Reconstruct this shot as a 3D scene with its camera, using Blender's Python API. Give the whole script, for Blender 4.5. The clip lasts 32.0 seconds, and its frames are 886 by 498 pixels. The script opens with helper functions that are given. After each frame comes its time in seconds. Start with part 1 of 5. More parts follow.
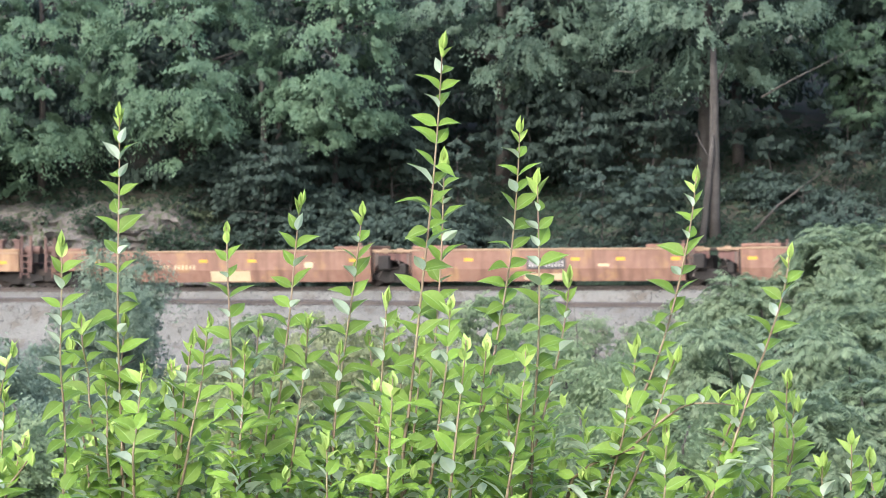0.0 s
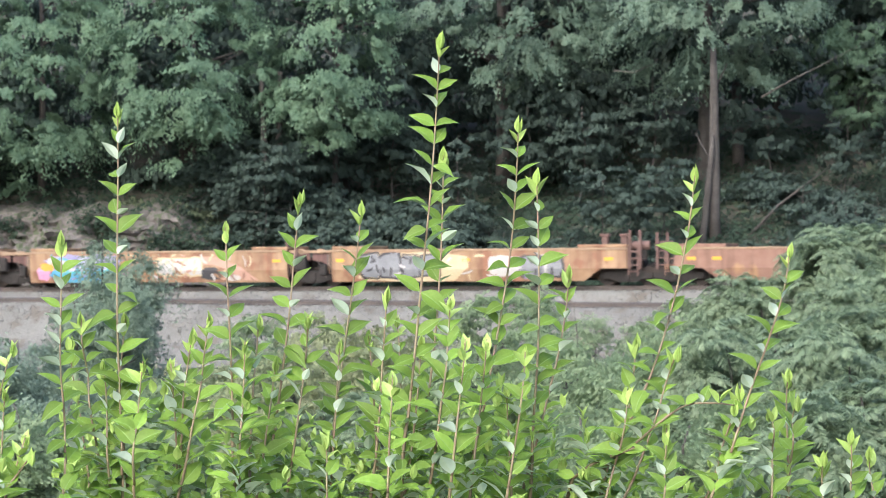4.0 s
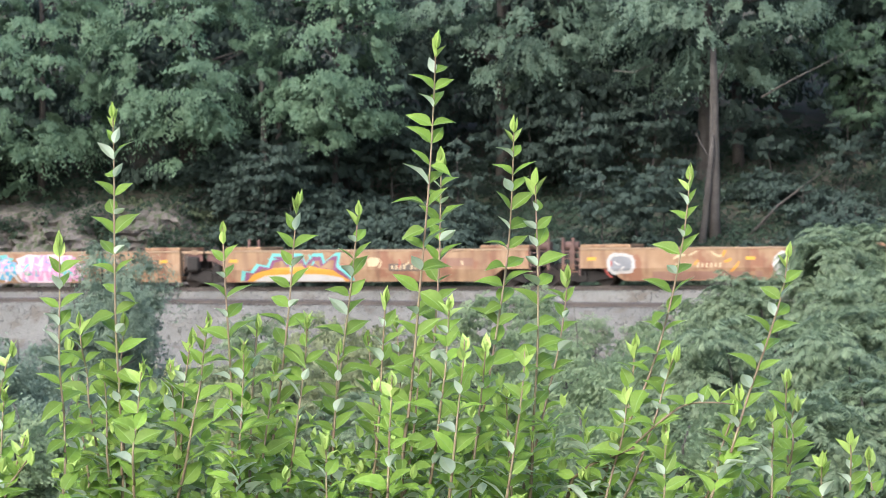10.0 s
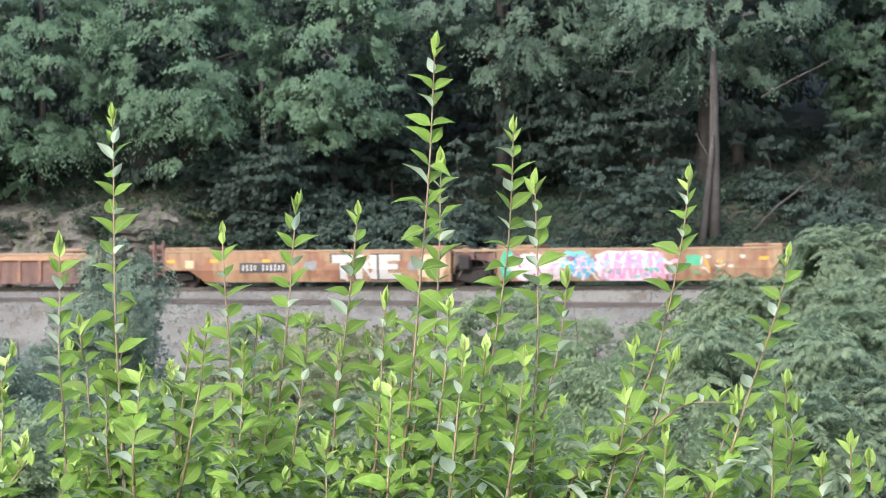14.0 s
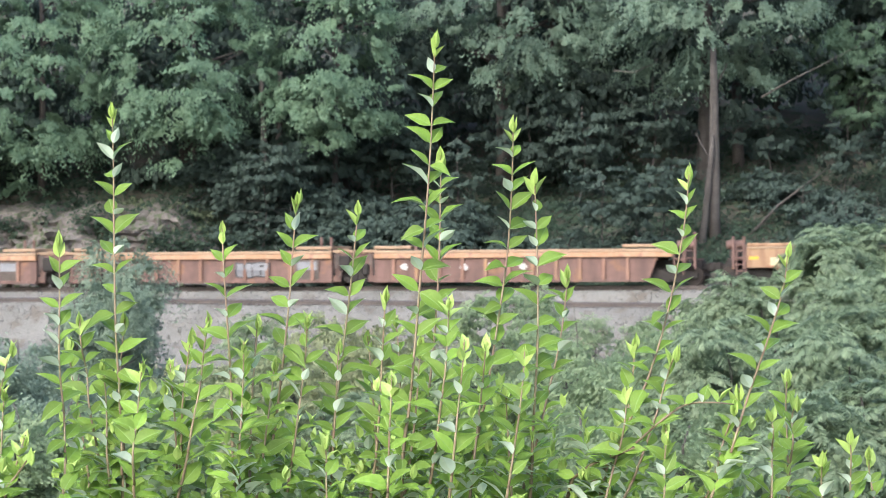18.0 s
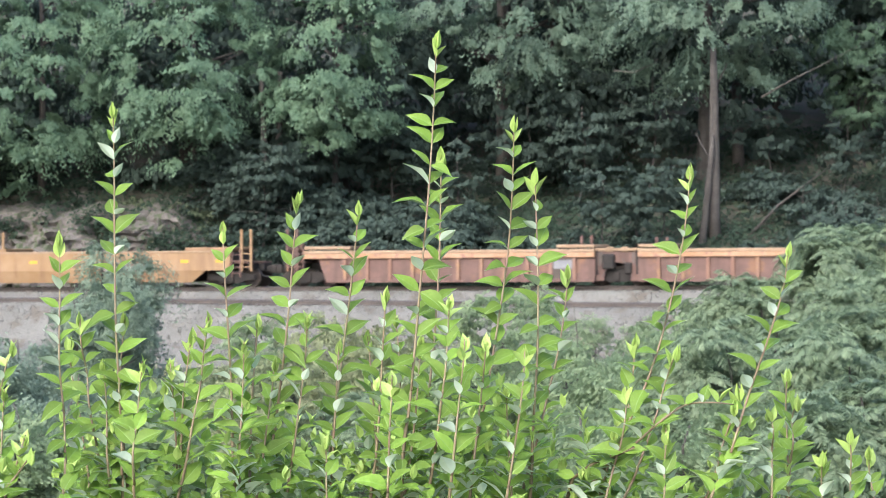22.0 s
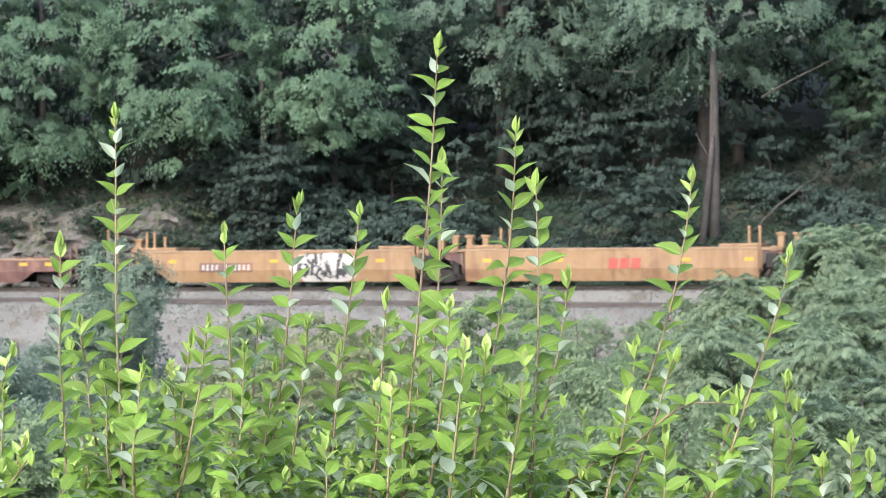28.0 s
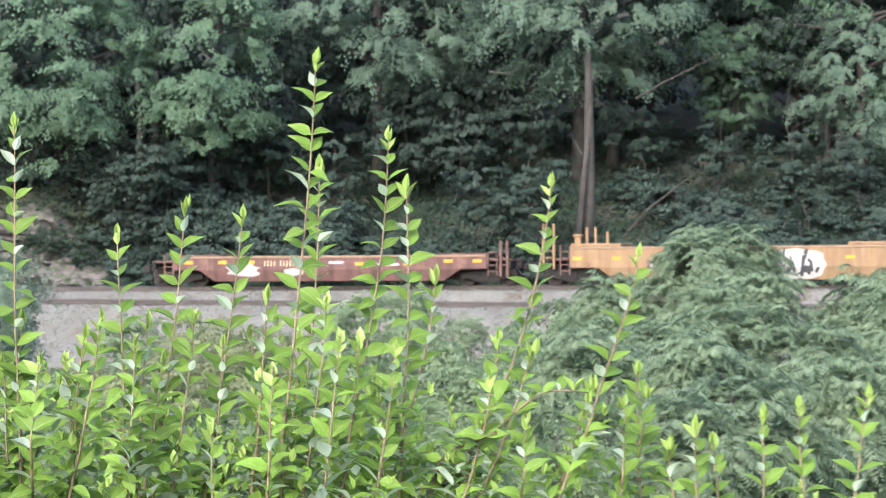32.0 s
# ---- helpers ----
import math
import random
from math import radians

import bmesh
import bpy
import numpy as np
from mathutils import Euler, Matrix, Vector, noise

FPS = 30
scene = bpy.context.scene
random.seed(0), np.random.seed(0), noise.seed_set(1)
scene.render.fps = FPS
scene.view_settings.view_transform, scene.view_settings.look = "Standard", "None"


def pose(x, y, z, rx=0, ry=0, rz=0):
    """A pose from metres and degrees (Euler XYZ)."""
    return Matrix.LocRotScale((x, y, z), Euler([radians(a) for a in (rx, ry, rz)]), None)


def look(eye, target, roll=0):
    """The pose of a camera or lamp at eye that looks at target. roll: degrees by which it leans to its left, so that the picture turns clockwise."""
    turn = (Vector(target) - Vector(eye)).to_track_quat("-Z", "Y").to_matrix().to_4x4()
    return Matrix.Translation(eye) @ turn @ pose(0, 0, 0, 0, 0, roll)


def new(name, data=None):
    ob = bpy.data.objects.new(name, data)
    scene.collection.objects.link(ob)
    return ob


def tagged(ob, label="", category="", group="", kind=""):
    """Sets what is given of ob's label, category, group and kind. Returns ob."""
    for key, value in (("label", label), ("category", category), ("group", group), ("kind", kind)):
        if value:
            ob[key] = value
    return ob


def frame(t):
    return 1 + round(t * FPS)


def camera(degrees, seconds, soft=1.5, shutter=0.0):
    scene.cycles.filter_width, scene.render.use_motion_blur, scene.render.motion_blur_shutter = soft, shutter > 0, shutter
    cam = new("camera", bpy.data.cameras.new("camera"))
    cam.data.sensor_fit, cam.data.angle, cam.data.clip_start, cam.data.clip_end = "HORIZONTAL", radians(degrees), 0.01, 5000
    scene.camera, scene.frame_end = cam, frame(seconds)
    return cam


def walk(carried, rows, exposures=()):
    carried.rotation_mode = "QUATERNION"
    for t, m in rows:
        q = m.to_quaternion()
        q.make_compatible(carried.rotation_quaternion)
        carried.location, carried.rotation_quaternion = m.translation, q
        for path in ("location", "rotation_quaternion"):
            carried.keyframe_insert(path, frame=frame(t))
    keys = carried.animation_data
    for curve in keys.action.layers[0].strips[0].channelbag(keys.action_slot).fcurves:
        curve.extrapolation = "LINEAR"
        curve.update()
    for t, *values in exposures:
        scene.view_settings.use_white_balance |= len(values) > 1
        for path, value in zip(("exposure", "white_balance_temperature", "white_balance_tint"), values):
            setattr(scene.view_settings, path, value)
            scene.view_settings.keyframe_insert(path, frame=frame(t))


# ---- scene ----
cam = camera(20.0, 32.0, soft=1.0, shutter=0.4)
cam.data.dof.use_dof, cam.data.dof.focus_distance, cam.data.dof.aperture_fstop = True, 5.2, 23.0


def yaw(t, turn, back=0.0):
    return (t, pose(0, -back, 0, 90, 0, -turn))


walk(cam, [
    yaw(0.0, 0.0), yaw(30.2, 0.0), yaw(30.5, 0.04), yaw(30.75, 0.29), yaw(31.0, 0.63), yaw(31.2, 1.08), yaw(31.4, 1.53),
    yaw(31.6, 1.97, 0.03), yaw(31.8, 2.41, 0.2), yaw(32.0, 2.81, 0.42),
], exposures=((0, 2.04, 6050, 10.5), (3, 2.00, 6050, 10.5), (6, 1.90, 6050, 10.5), (9, 1.84, 6050, 10.5), (11, 1.89, 6050, 10.5), (13, 1.83, 6050, 10.5), (17, 1.97, 6050, 10.5), (20, 2.04, 6050, 10.5), (24, 2.00, 6050, 10.5), (28, 1.97, 6050, 10.5), (30, 1.97, 6050, 10.5), (32, 2.13, 6050, 10.5)))

# ---- light ----
SUN_UP, SUN_TURN = radians(40), radians(208)
world = bpy.data.worlds.new("overcast_sky")
scene.world = world
world.use_nodes = True
wn = world.node_tree.nodes
sky = wn.new("ShaderNodeTexSky")
sky.sky_type, sky.sun_disc, sky.sun_elevation, sky.sun_rotation = "NISHITA", False, SUN_UP, SUN_TURN
sky.air_density, sky.dust_density, sky.ozone_density = 1.0, 4.0, 1.0
wn["Background"].inputs["Strength"].default_value = 0.15
world.node_tree.links.new(sky.outputs[0], wn["Background"].inputs["Color"])
sun = new("sun", bpy.data.lights.new("sun", "SUN"))
sun.data.energy, sun.data.angle, sun.data.color = 0.6, radians(60), (1.0, 0.97, 0.93)
sun_way = Vector((math.sin(SUN_TURN) * math.cos(SUN_UP), math.cos(SUN_TURN) * math.cos(SUN_UP), math.sin(SUN_UP)))
sun.matrix_world = look(sun_way * 300, (0, 0, 0))


# ---- materials ----
def mat(name, a, b, size=1.0, rough=0.8, bump=0.0, metal=0.0, c=None, spot=0.0, island=0.0, piece=0.0, through_light=0.0, fine=6.0, streak=None):
    """Two tones mixed by coarse and fine noise, a third tone in blotches, island or piece wise variation, relief."""
    m = bpy.data.materials.new(name)
    m.use_nodes = True
    t = m.node_tree
    n, k = t.nodes, t.links
    p = n["Principled BSDF"]
    p.inputs["Roughness"].default_value, p.inputs["Metallic"].default_value = rough, metal
    p.inputs["Specular IOR Level"].default_value = 0.35
    co = n.new("ShaderNodeTexCoord")
    big, small = n.new("ShaderNodeTexNoise"), n.new("ShaderNodeTexNoise")
    for q, s in ((big, 1.0 / size), (small, fine / size)):
        q.inputs["Scale"].default_value, q.inputs["Detail"].default_value = s, 5.0
        k.new(co.outputs["Object"], q.inputs["Vector"])
    add = n.new("ShaderNodeMath")
    add.operation = "ADD"
    k.new(big.outputs[0], add.inputs[0])
    k.new(small.outputs[0], add.inputs[1])
    ramp = n.new("ShaderNodeMapRange")
    ramp.inputs["From Min"].default_value, ramp.inputs["From Max"].default_value = 0.72, 1.28
    k.new(add.outputs[0], ramp.inputs["Value"])
    mix = n.new("ShaderNodeMix")
    mix.data_type = "RGBA"
    mix.inputs[6].default_value, mix.inputs[7].default_value = (*a, 1), (*b, 1)
    k.new(ramp.outputs[0], mix.inputs[0])
    out = mix.outputs[2]
    if c:
        blot = n.new("ShaderNodeTexNoise")
        blot.inputs["Scale"].default_value, blot.inputs["Detail"].default_value = 1.7 / size, 7.0
        k.new(co.outputs["Object"], blot.inputs["Vector"])
        cut = n.new("ShaderNodeMapRange")
        cut.inputs["From Min"].default_value, cut.inputs["From Max"].default_value = 0.62 - spot * 0.2, 0.7 - spot * 0.2
        k.new(blot.outputs[0], cut.inputs["Value"])
        over = n.new("ShaderNodeMix")
        over.data_type = "RGBA"
        over.inputs[7].default_value = (*c, 1)
        k.new(cut.outputs[0], over.inputs[0])
        k.new(out, over.inputs[6])
        out = over.outputs[2]
    if streak:
        run_down = n.new("ShaderNodeMapping")
        run_down.inputs["Scale"].default_value = (2.6, 2.6, 0.35)
        k.new(co.outputs["Object"], run_down.inputs["Vector"])
        dirt = n.new("ShaderNodeTexNoise")
        dirt.inputs["Scale"].default_value, dirt.inputs["Detail"].default_value = 1.0, 6.0
        k.new(run_down.outputs[0], dirt.inputs["Vector"])
        amount = n.new("ShaderNodeMapRange")
        amount.inputs["From Min"].default_value, amount.inputs["From Max"].default_value, amount.inputs["To Max"].default_value = 0.48, 0.72, 0.8
        k.new(dirt.outputs[0], amount.inputs["Value"])
        stained = n.new("ShaderNodeMix")
        stained.data_type = "RGBA"
        stained.inputs[7].default_value = (*streak, 1)
        k.new(amount.outputs[0], stained.inputs[0])
        k.new(out, stained.inputs[6])
        out = stained.outputs[2]
    if island or piece:
        src = n.new("ShaderNodeNewGeometry" if island else "ShaderNodeObjectInfo")
        vary = n.new("ShaderNodeMapRange")
        w = island or piece
        vary.inputs["To Min"].default_value, vary.inputs["To Max"].default_value = 1 - w, 1 + w
        k.new(src.outputs["Random Per Island" if island else "Random"], vary.inputs["Value"])
        hsv = n.new("ShaderNodeHueSaturation")
        k.new(vary.outputs[0], hsv.inputs["Value"])
        k.new(out, hsv.inputs["Color"])
        out = hsv.outputs[0]
    k.new(out, p.inputs["Base Color"])
    if bump:
        bp = n.new("ShaderNodeBump")
        bp.inputs["Strength"].default_value, bp.inputs["Distance"].default_value = bump, 0.02 * size
        k.new(small.outputs[0], bp.inputs["Height"])
        k.new(bp.outputs[0], p.inputs["Normal"])
    if through_light:
        tl = n.new("ShaderNodeBsdfTranslucent")
        k.new(out, tl.inputs["Color"])
        ms = n.new("ShaderNodeMixShader")
        ms.inputs[0].default_value = through_light
        k.new(p.outputs[0], ms.inputs[1])
        k.new(tl.outputs[0], ms.inputs[2])
        k.new(ms.outputs[0], n["Material Output"].inputs["Surface"])
    return m


M_SOIL = mat("soil", (0.032, 0.034, 0.025), (0.06, 0.056, 0.042), 1.5, 0.95, 0.8, c=(0.034, 0.048, 0.026), spot=0.5)
M_ROCK = mat("rock", (0.056, 0.05, 0.047), (0.125, 0.113, 0.103), 0.5, 0.9, 1.0, c=(0.05, 0.062, 0.034), spot=0.6, fine=9.0)
M_BALLAST = mat("ballast", (0.084, 0.082, 0.073), (0.14, 0.139, 0.126), 1.4, 0.95, 1.0, c=(0.086, 0.076, 0.062), spot=0.35, fine=26.0)
M_STONE = mat("stone", (0.082, 0.08, 0.074), (0.145, 0.143, 0.134), 0.3, 0.95, 0.5, island=0.28)
M_RAIL = mat("rail_steel", (0.045, 0.040, 0.038), (0.085, 0.07, 0.062), 0.6, 0.6, 0.3, metal=0.3)
M_RAILTOP = mat("rail_top", (0.27, 0.27, 0.276), (0.33, 0.33, 0.336), 0.5, 0.25, metal=1.0)
M_TIE = mat("sleeper_wood", (0.042, 0.033, 0.027), (0.09, 0.075, 0.06), 0.4, 0.95, 0.8, piece=0.3)
M_BARK = mat("bark", (0.034, 0.031, 0.028), (0.066, 0.06, 0.055), 0.5, 0.95, 1.0)
M_DEAD = mat("dead_wood", (0.036, 0.034, 0.03), (0.07, 0.064, 0.056), 0.4, 0.95, 0.8)
# both crown greens have extra blue: distance haze mixed into the leaf colour
M_TREE = mat("hazed_tree_leaf", (0.093, 0.16, 0.104), (0.158, 0.243, 0.15), 2.5, 0.75, island=0.16, through_light=0.5)
M_TREE_B = mat("hazed_oak_leaf", (0.11, 0.17, 0.125), (0.172, 0.24, 0.172), 2.5, 0.8, island=0.16, through_light=0.5)
# dark bluish copy of the tree leaf: canopy shade and haze set in its colour
M_UNDER_SHADE = mat("understory_leaf_shade_tone", (0.031, 0.05, 0.042), (0.05, 0.077, 0.059), 2.0, 0.8, island=0.17, through_light=0.4)
M_SUMAC = mat("sumac_leaf", (0.108, 0.157, 0.091), (0.175, 0.23, 0.135), 0.8, 0.55, island=0.28, through_light=0.45)
M_BUSH = mat("bush_leaf", (0.158, 0.222, 0.118), (0.228, 0.295, 0.168), 0.8, 0.6, island=0.17, through_light=0.5)
M_BANK = mat("bank_leaf", (0.06, 0.085, 0.05), (0.11, 0.135, 0.078), 1.2, 0.75, island=0.2, through_light=0.4)
M_OLIVE = mat("olive_leaf", (0.17, 0.2, 0.1), (0.25, 0.275, 0.15), 0.8, 0.6, island=0.2, through_light=0.5)
M_CEDAR = mat("cedar_leaf", (0.115, 0.165, 0.12), (0.18, 0.235, 0.165), 0.8, 0.7, island=0.2, through_light=0.4)
# leaf green lowered and blued to carry the slope's canopy shade and haze
M_COVER_SHADE = mat("ground_cover_leaf_shade_tone", (0.022, 0.043, 0.029), (0.04, 0.066, 0.041), 1.5, 0.8, island=0.17, through_light=0.5)
M_GRASS = mat("dry_grass", (0.14, 0.17, 0.07), (0.24, 0.25, 0.13), 1.0, 0.8, island=0.3, through_light=0.3)
M_LEAF = mat("leaf_green", (0.135, 0.235, 0.032), (0.195, 0.305, 0.052), 0.05, 0.55, 0.2, piece=0.18, through_light=0.5)
M_LEAFM = mat("leaf_green_mass", (0.155, 0.27, 0.036), (0.225, 0.35, 0.06), 0.05, 0.55, 0.2, island=0.22, through_light=0.5)
M_RIB = mat("leaf_midrib", (0.20, 0.33, 0.09), (0.26, 0.39, 0.13), 0.05, 0.45, through_light=0.3)
M_PALE = mat("leaf_underside", (0.47, 0.58, 0.46), (0.55, 0.66, 0.54), 0.06, 0.5, 0.1, through_light=0.2)
M_YOUNG = mat("young_leaf", (0.30, 0.44, 0.10), (0.40, 0.53, 0.16), 0.05, 0.45, 0.1, piece=0.12, through_light=0.4)
M_STEM = mat("stem_bark", (0.17, 0.165, 0.08), (0.22, 0.135, 0.105), 0.12, 0.6, 0.3)
M_STEMLOW = mat("old_stem_bark", (0.11, 0.09, 0.05), (0.17, 0.13, 0.075), 0.1, 0.8, 0.5)
M_DARK = mat("black_underframe", (0.009, 0.0085, 0.008), (0.022, 0.018, 0.016), 0.5, 0.8, 0.4)
M_WHEEL = mat("wheel_steel", (0.016, 0.013, 0.012), (0.038, 0.028, 0.022), 0.4, 0.7, 0.3, metal=0.2)
M_YELLOW = mat("yellow_reflector", (0.393, 0.206, 0.0098), (0.418, 0.246, 0.0246), 0.2, 0.4)
M_WHITE = mat("white_paint", (0.2736, 0.2655, 0.2475), (0.3447, 0.3357, 0.3231), 0.4, 0.6)
M_BLACK = mat("black_paint", (0.021, 0.021, 0.024), (0.042, 0.042, 0.045), 0.4, 0.6)
M_CREAM = mat("cream_paint", (0.324, 0.255, 0.147), (0.373, 0.314, 0.206), 0.6, 0.6)
M_RED = mat("red_paint", (0.221, 0.0344, 0.0295), (0.255, 0.0589, 0.0442), 0.4, 0.6)
M_PINK = mat("pink_paint", (0.354, 0.138, 0.246), (0.393, 0.221, 0.304), 0.5, 0.6)
M_PALEPINK = mat("pale_pink_paint", (0.393, 0.304, 0.344), (0.418, 0.364, 0.383), 0.5, 0.6)
M_TEAL = mat("teal_paint", (0.0491, 0.27, 0.246), (0.123, 0.334, 0.314), 0.5, 0.6)
M_GREEN = mat("green_paint", (0.0246, 0.206, 0.108), (0.0589, 0.255, 0.147), 0.5, 0.6)
M_BLUE = mat("blue_paint", (0.0491, 0.187, 0.285), (0.0877, 0.246, 0.334), 0.6, 0.6)
M_SALMON = mat("salmon_paint", (0.27, 0.155, 0.115), (0.32, 0.2, 0.155), 0.5, 0.6)
M_VIOLET = mat("violet_paint", (0.165, 0.155, 0.28), (0.225, 0.215, 0.33), 0.6, 0.6)
M_ORANGE = mat("orange_paint", (0.393, 0.162, 0.0147), (0.418, 0.221, 0.0295), 0.5, 0.6)
M_PURPLE = mat("dark_purple_paint", (0.098, 0.0295, 0.0788), (0.147, 0.0491, 0.108), 0.5, 0.6)
M_GREY = mat("grey_paint", (0.108, 0.113, 0.123), (0.167, 0.172, 0.182), 0.5, 0.6)
BODY = {
    "rust": mat("rust_brown_paint", (0.138, 0.072, 0.05), (0.182, 0.108, 0.078), 1.8, 0.7, 0.15, c=(0.221, 0.133, 0.07), spot=0.25, streak=(0.085, 0.043, 0.03)),
    "tan": mat("faded_orange_paint", (0.182, 0.109, 0.058), (0.236, 0.156, 0.094), 2.0, 0.7, 0.15, c=(0.165, 0.078, 0.045), spot=0.4, streak=(0.1, 0.05, 0.03)),
    "brown": mat("brown_paint", (0.0842, 0.0501, 0.042), (0.1215, 0.0728, 0.0607), 1.5, 0.75, 0.15, c=(0.157, 0.0864, 0.0518), spot=0.15, streak=(0.06, 0.036, 0.03)),
    "yellow": mat("yellow_tan_paint", (0.184, 0.112, 0.052), (0.216, 0.142, 0.08), 2.4, 0.65, 0.1, c=(0.142, 0.0787, 0.043), spot=0.12, streak=(0.125, 0.072, 0.04)),
    "maroon": mat("maroon_paint", (0.0838, 0.0418, 0.0368), (0.123, 0.0663, 0.0565), 1.5, 0.75, 0.15, c=(0.147, 0.0838, 0.0639), spot=0.15, streak=(0.05, 0.028, 0.025)),
}
M_GUSSET = mat("weathered_grey_brown_paint", (0.055, 0.045, 0.04), (0.095, 0.08, 0.07), 0.5, 0.75, 0.2)
M_LAVENDER = mat("lavender_paint", (0.26, 0.25, 0.37), (0.33, 0.32, 0.43), 0.4, 0.6)
M_CHORD = mat("orange_chord_paint", (0.2376, 0.1321, 0.0696), (0.2878, 0.1823, 0.1166), 1.2, 0.65, 0.1, c=(0.154, 0.0788, 0.0663), spot=0.25)
M_DECK = mat("deck_paint", (0.19, 0.126, 0.078), (0.236, 0.17, 0.112), 0.8, 0.7, 0.15)


# ---- builders ----
def mesh(name, verts, faces, mats, index=None, smooth=False):
    me = bpy.data.meshes.new(name)
    me.from_pydata([tuple(v) for v in verts], [], [tuple(f) for f in faces])
    for m in (mats if isinstance(mats, (list, tuple)) else [mats]):
        me.materials.append(m)
    if index is not None:
        me.polygons.foreach_set("material_index", index)
    if smooth:
        me.polygons.foreach_set("use_smooth", [True] * len(me.polygons))
    return me


def put(name, me, parent=None, m=None, label=""):
    ob = new(name, me)
    if parent:
        ob.parent = parent
    if m is not None:
        ob.matrix_basis = m
    return tagged(ob, label)


def part(name, bm, material, parent, label=""):
    me = bpy.data.meshes.new(name)
    bm.to_mesh(me)
    bm.free()
    for m in (material if isinstance(material, (list, tuple)) else [material]):
        me.materials.append(m)
    return put(name, me, parent, None, label)


def box(bm, x0, x1, y0, y1, z0, z1, bevel=0.0):
    r = bmesh.ops.create_cube(bm, size=1.0, matrix=Matrix.Translation(((x0 + x1) / 2, (y0 + y1) / 2, (z0 + z1) / 2))
                              @ Matrix.Diagonal((abs(x1 - x0), abs(y1 - y0), abs(z1 - z0), 1)))
    if bevel:
        edges = {e for v in r["verts"] for e in v.link_edges}
        bmesh.ops.bevel(bm, geom=list(edges), offset=bevel, segments=1, affect="EDGES")
    return bm


def boxes(*specs, bevel=0.0):
    bm = bmesh.new()
    for s in specs:
        box(bm, *s, bevel=bevel)
    return bm


def prism(outline, x0, x1):
    """A solid with the outline (y, z), from x0 to x1."""
    bm = bmesh.new()
    a = [bm.verts.new((x0, y, z)) for y, z in outline]
    b = [bm.verts.new((x1, y, z)) for y, z in outline]
    n = len(outline)
    bm.faces.new(a)
    bm.faces.new(b[::-1])
    for i in range(n):
        bm.faces.new((a[i], b[i], b[(i + 1) % n], a[(i + 1) % n]))
    bmesh.ops.recalc_face_normals(bm, faces=bm.faces)
    return bm


def plate(outline, y0, y1):
    """A solid with the outline (x, z), from y0 to y1."""
    bm = bmesh.new()
    a = [bm.verts.new((x, y0, z)) for x, z in outline]
    b = [bm.verts.new((x, y1, z)) for x, z in outline]
    n = len(outline)
    bm.faces.new(a)
    bm.faces.new(b[::-1])
    for i in range(n):
        bm.faces.new((a[i], b[i], b[(i + 1) % n], a[(i + 1) % n]))
    bmesh.ops.recalc_face_normals(bm, faces=bm.faces)
    return bm


def tube(points, radii, sides=7):
    """Verts and faces of a tapered tube along points."""
    v, f = [], []
    pts = [Vector(p) for p in points]
    for i, p in enumerate(pts):
        way = (pts[min(i + 1, len(pts) - 1)] - pts[max(i - 1, 0)]).normalized()
        side = way.orthogonal().normalized() if abs(way.z) < 0.5 else way.cross(Vector((0, 1, 0))).normalized()
        up = way.cross(side)
        for j in range(sides):
            a = 2 * math.pi * j / sides
            v.append(p + (side * math.cos(a) + up * math.sin(a)) * radii[i])
    for i in range(len(pts) - 1):
        for j in range(sides):
            f.append((i * sides + j, i * sides + (j + 1) % sides, (i + 1) * sides + (j + 1) % sides, (i + 1) * sides + j))
    f.append(tuple(range(sides))[::-1])
    f.append(tuple(len(v) - sides + j for j in range(sides)))
    return v, f


def join(*meshes):
    v, f = [], []
    for mv, mf in meshes:
        o = len(v)
        v += list(mv)
        f += [tuple(i + o for i in q) for q in mf]
    return v, f


def leaf_quads(centres, normals, ways, length, width, rng):
    """Folded rhombic leaves, two triangles each, in one mesh's arrays."""
    n = len(centres)
    ways = ways - (ways * normals).sum(1, keepdims=True) * normals
    ways /= np.linalg.norm(ways, axis=1, keepdims=True) + 1e-9
    side = np.cross(normals, ways)
    ln = (length * rng.uniform(0.7, 1.3, n))[:, None]
    wd = (width * rng.uniform(0.7, 1.3, n))[:, None]
    v = np.empty((n, 4, 3))
    v[:, 0] = centres - ways * ln / 2
    v[:, 1] = centres + side * wd / 2 - normals * wd * 0.12
    v[:, 2] = centres + ways * ln / 2 - normals * ln * 0.15
    v[:, 3] = centres - side * wd / 2 - normals * wd * 0.12
    i = np.arange(n)[:, None] * 4
    f = np.concatenate([i + np.array([0, 1, 2]), i + np.array([0, 2, 3])], 1).reshape(-1, 3)
    return v.reshape(-1, 3), f


def fast_mesh(name, v, f, material):
    me = bpy.data.meshes.new(name)
    me.from_pydata(np.asarray(v).tolist(), [], np.asarray(f).tolist())
    me.materials.append(material)
    return me


# ---- the railway's own frame: x along the track, y away from the viewer, z from the rail's top ----
TRACK = pose(0.204, 111.688, -1.648, 0, -0.4065, -16.51)


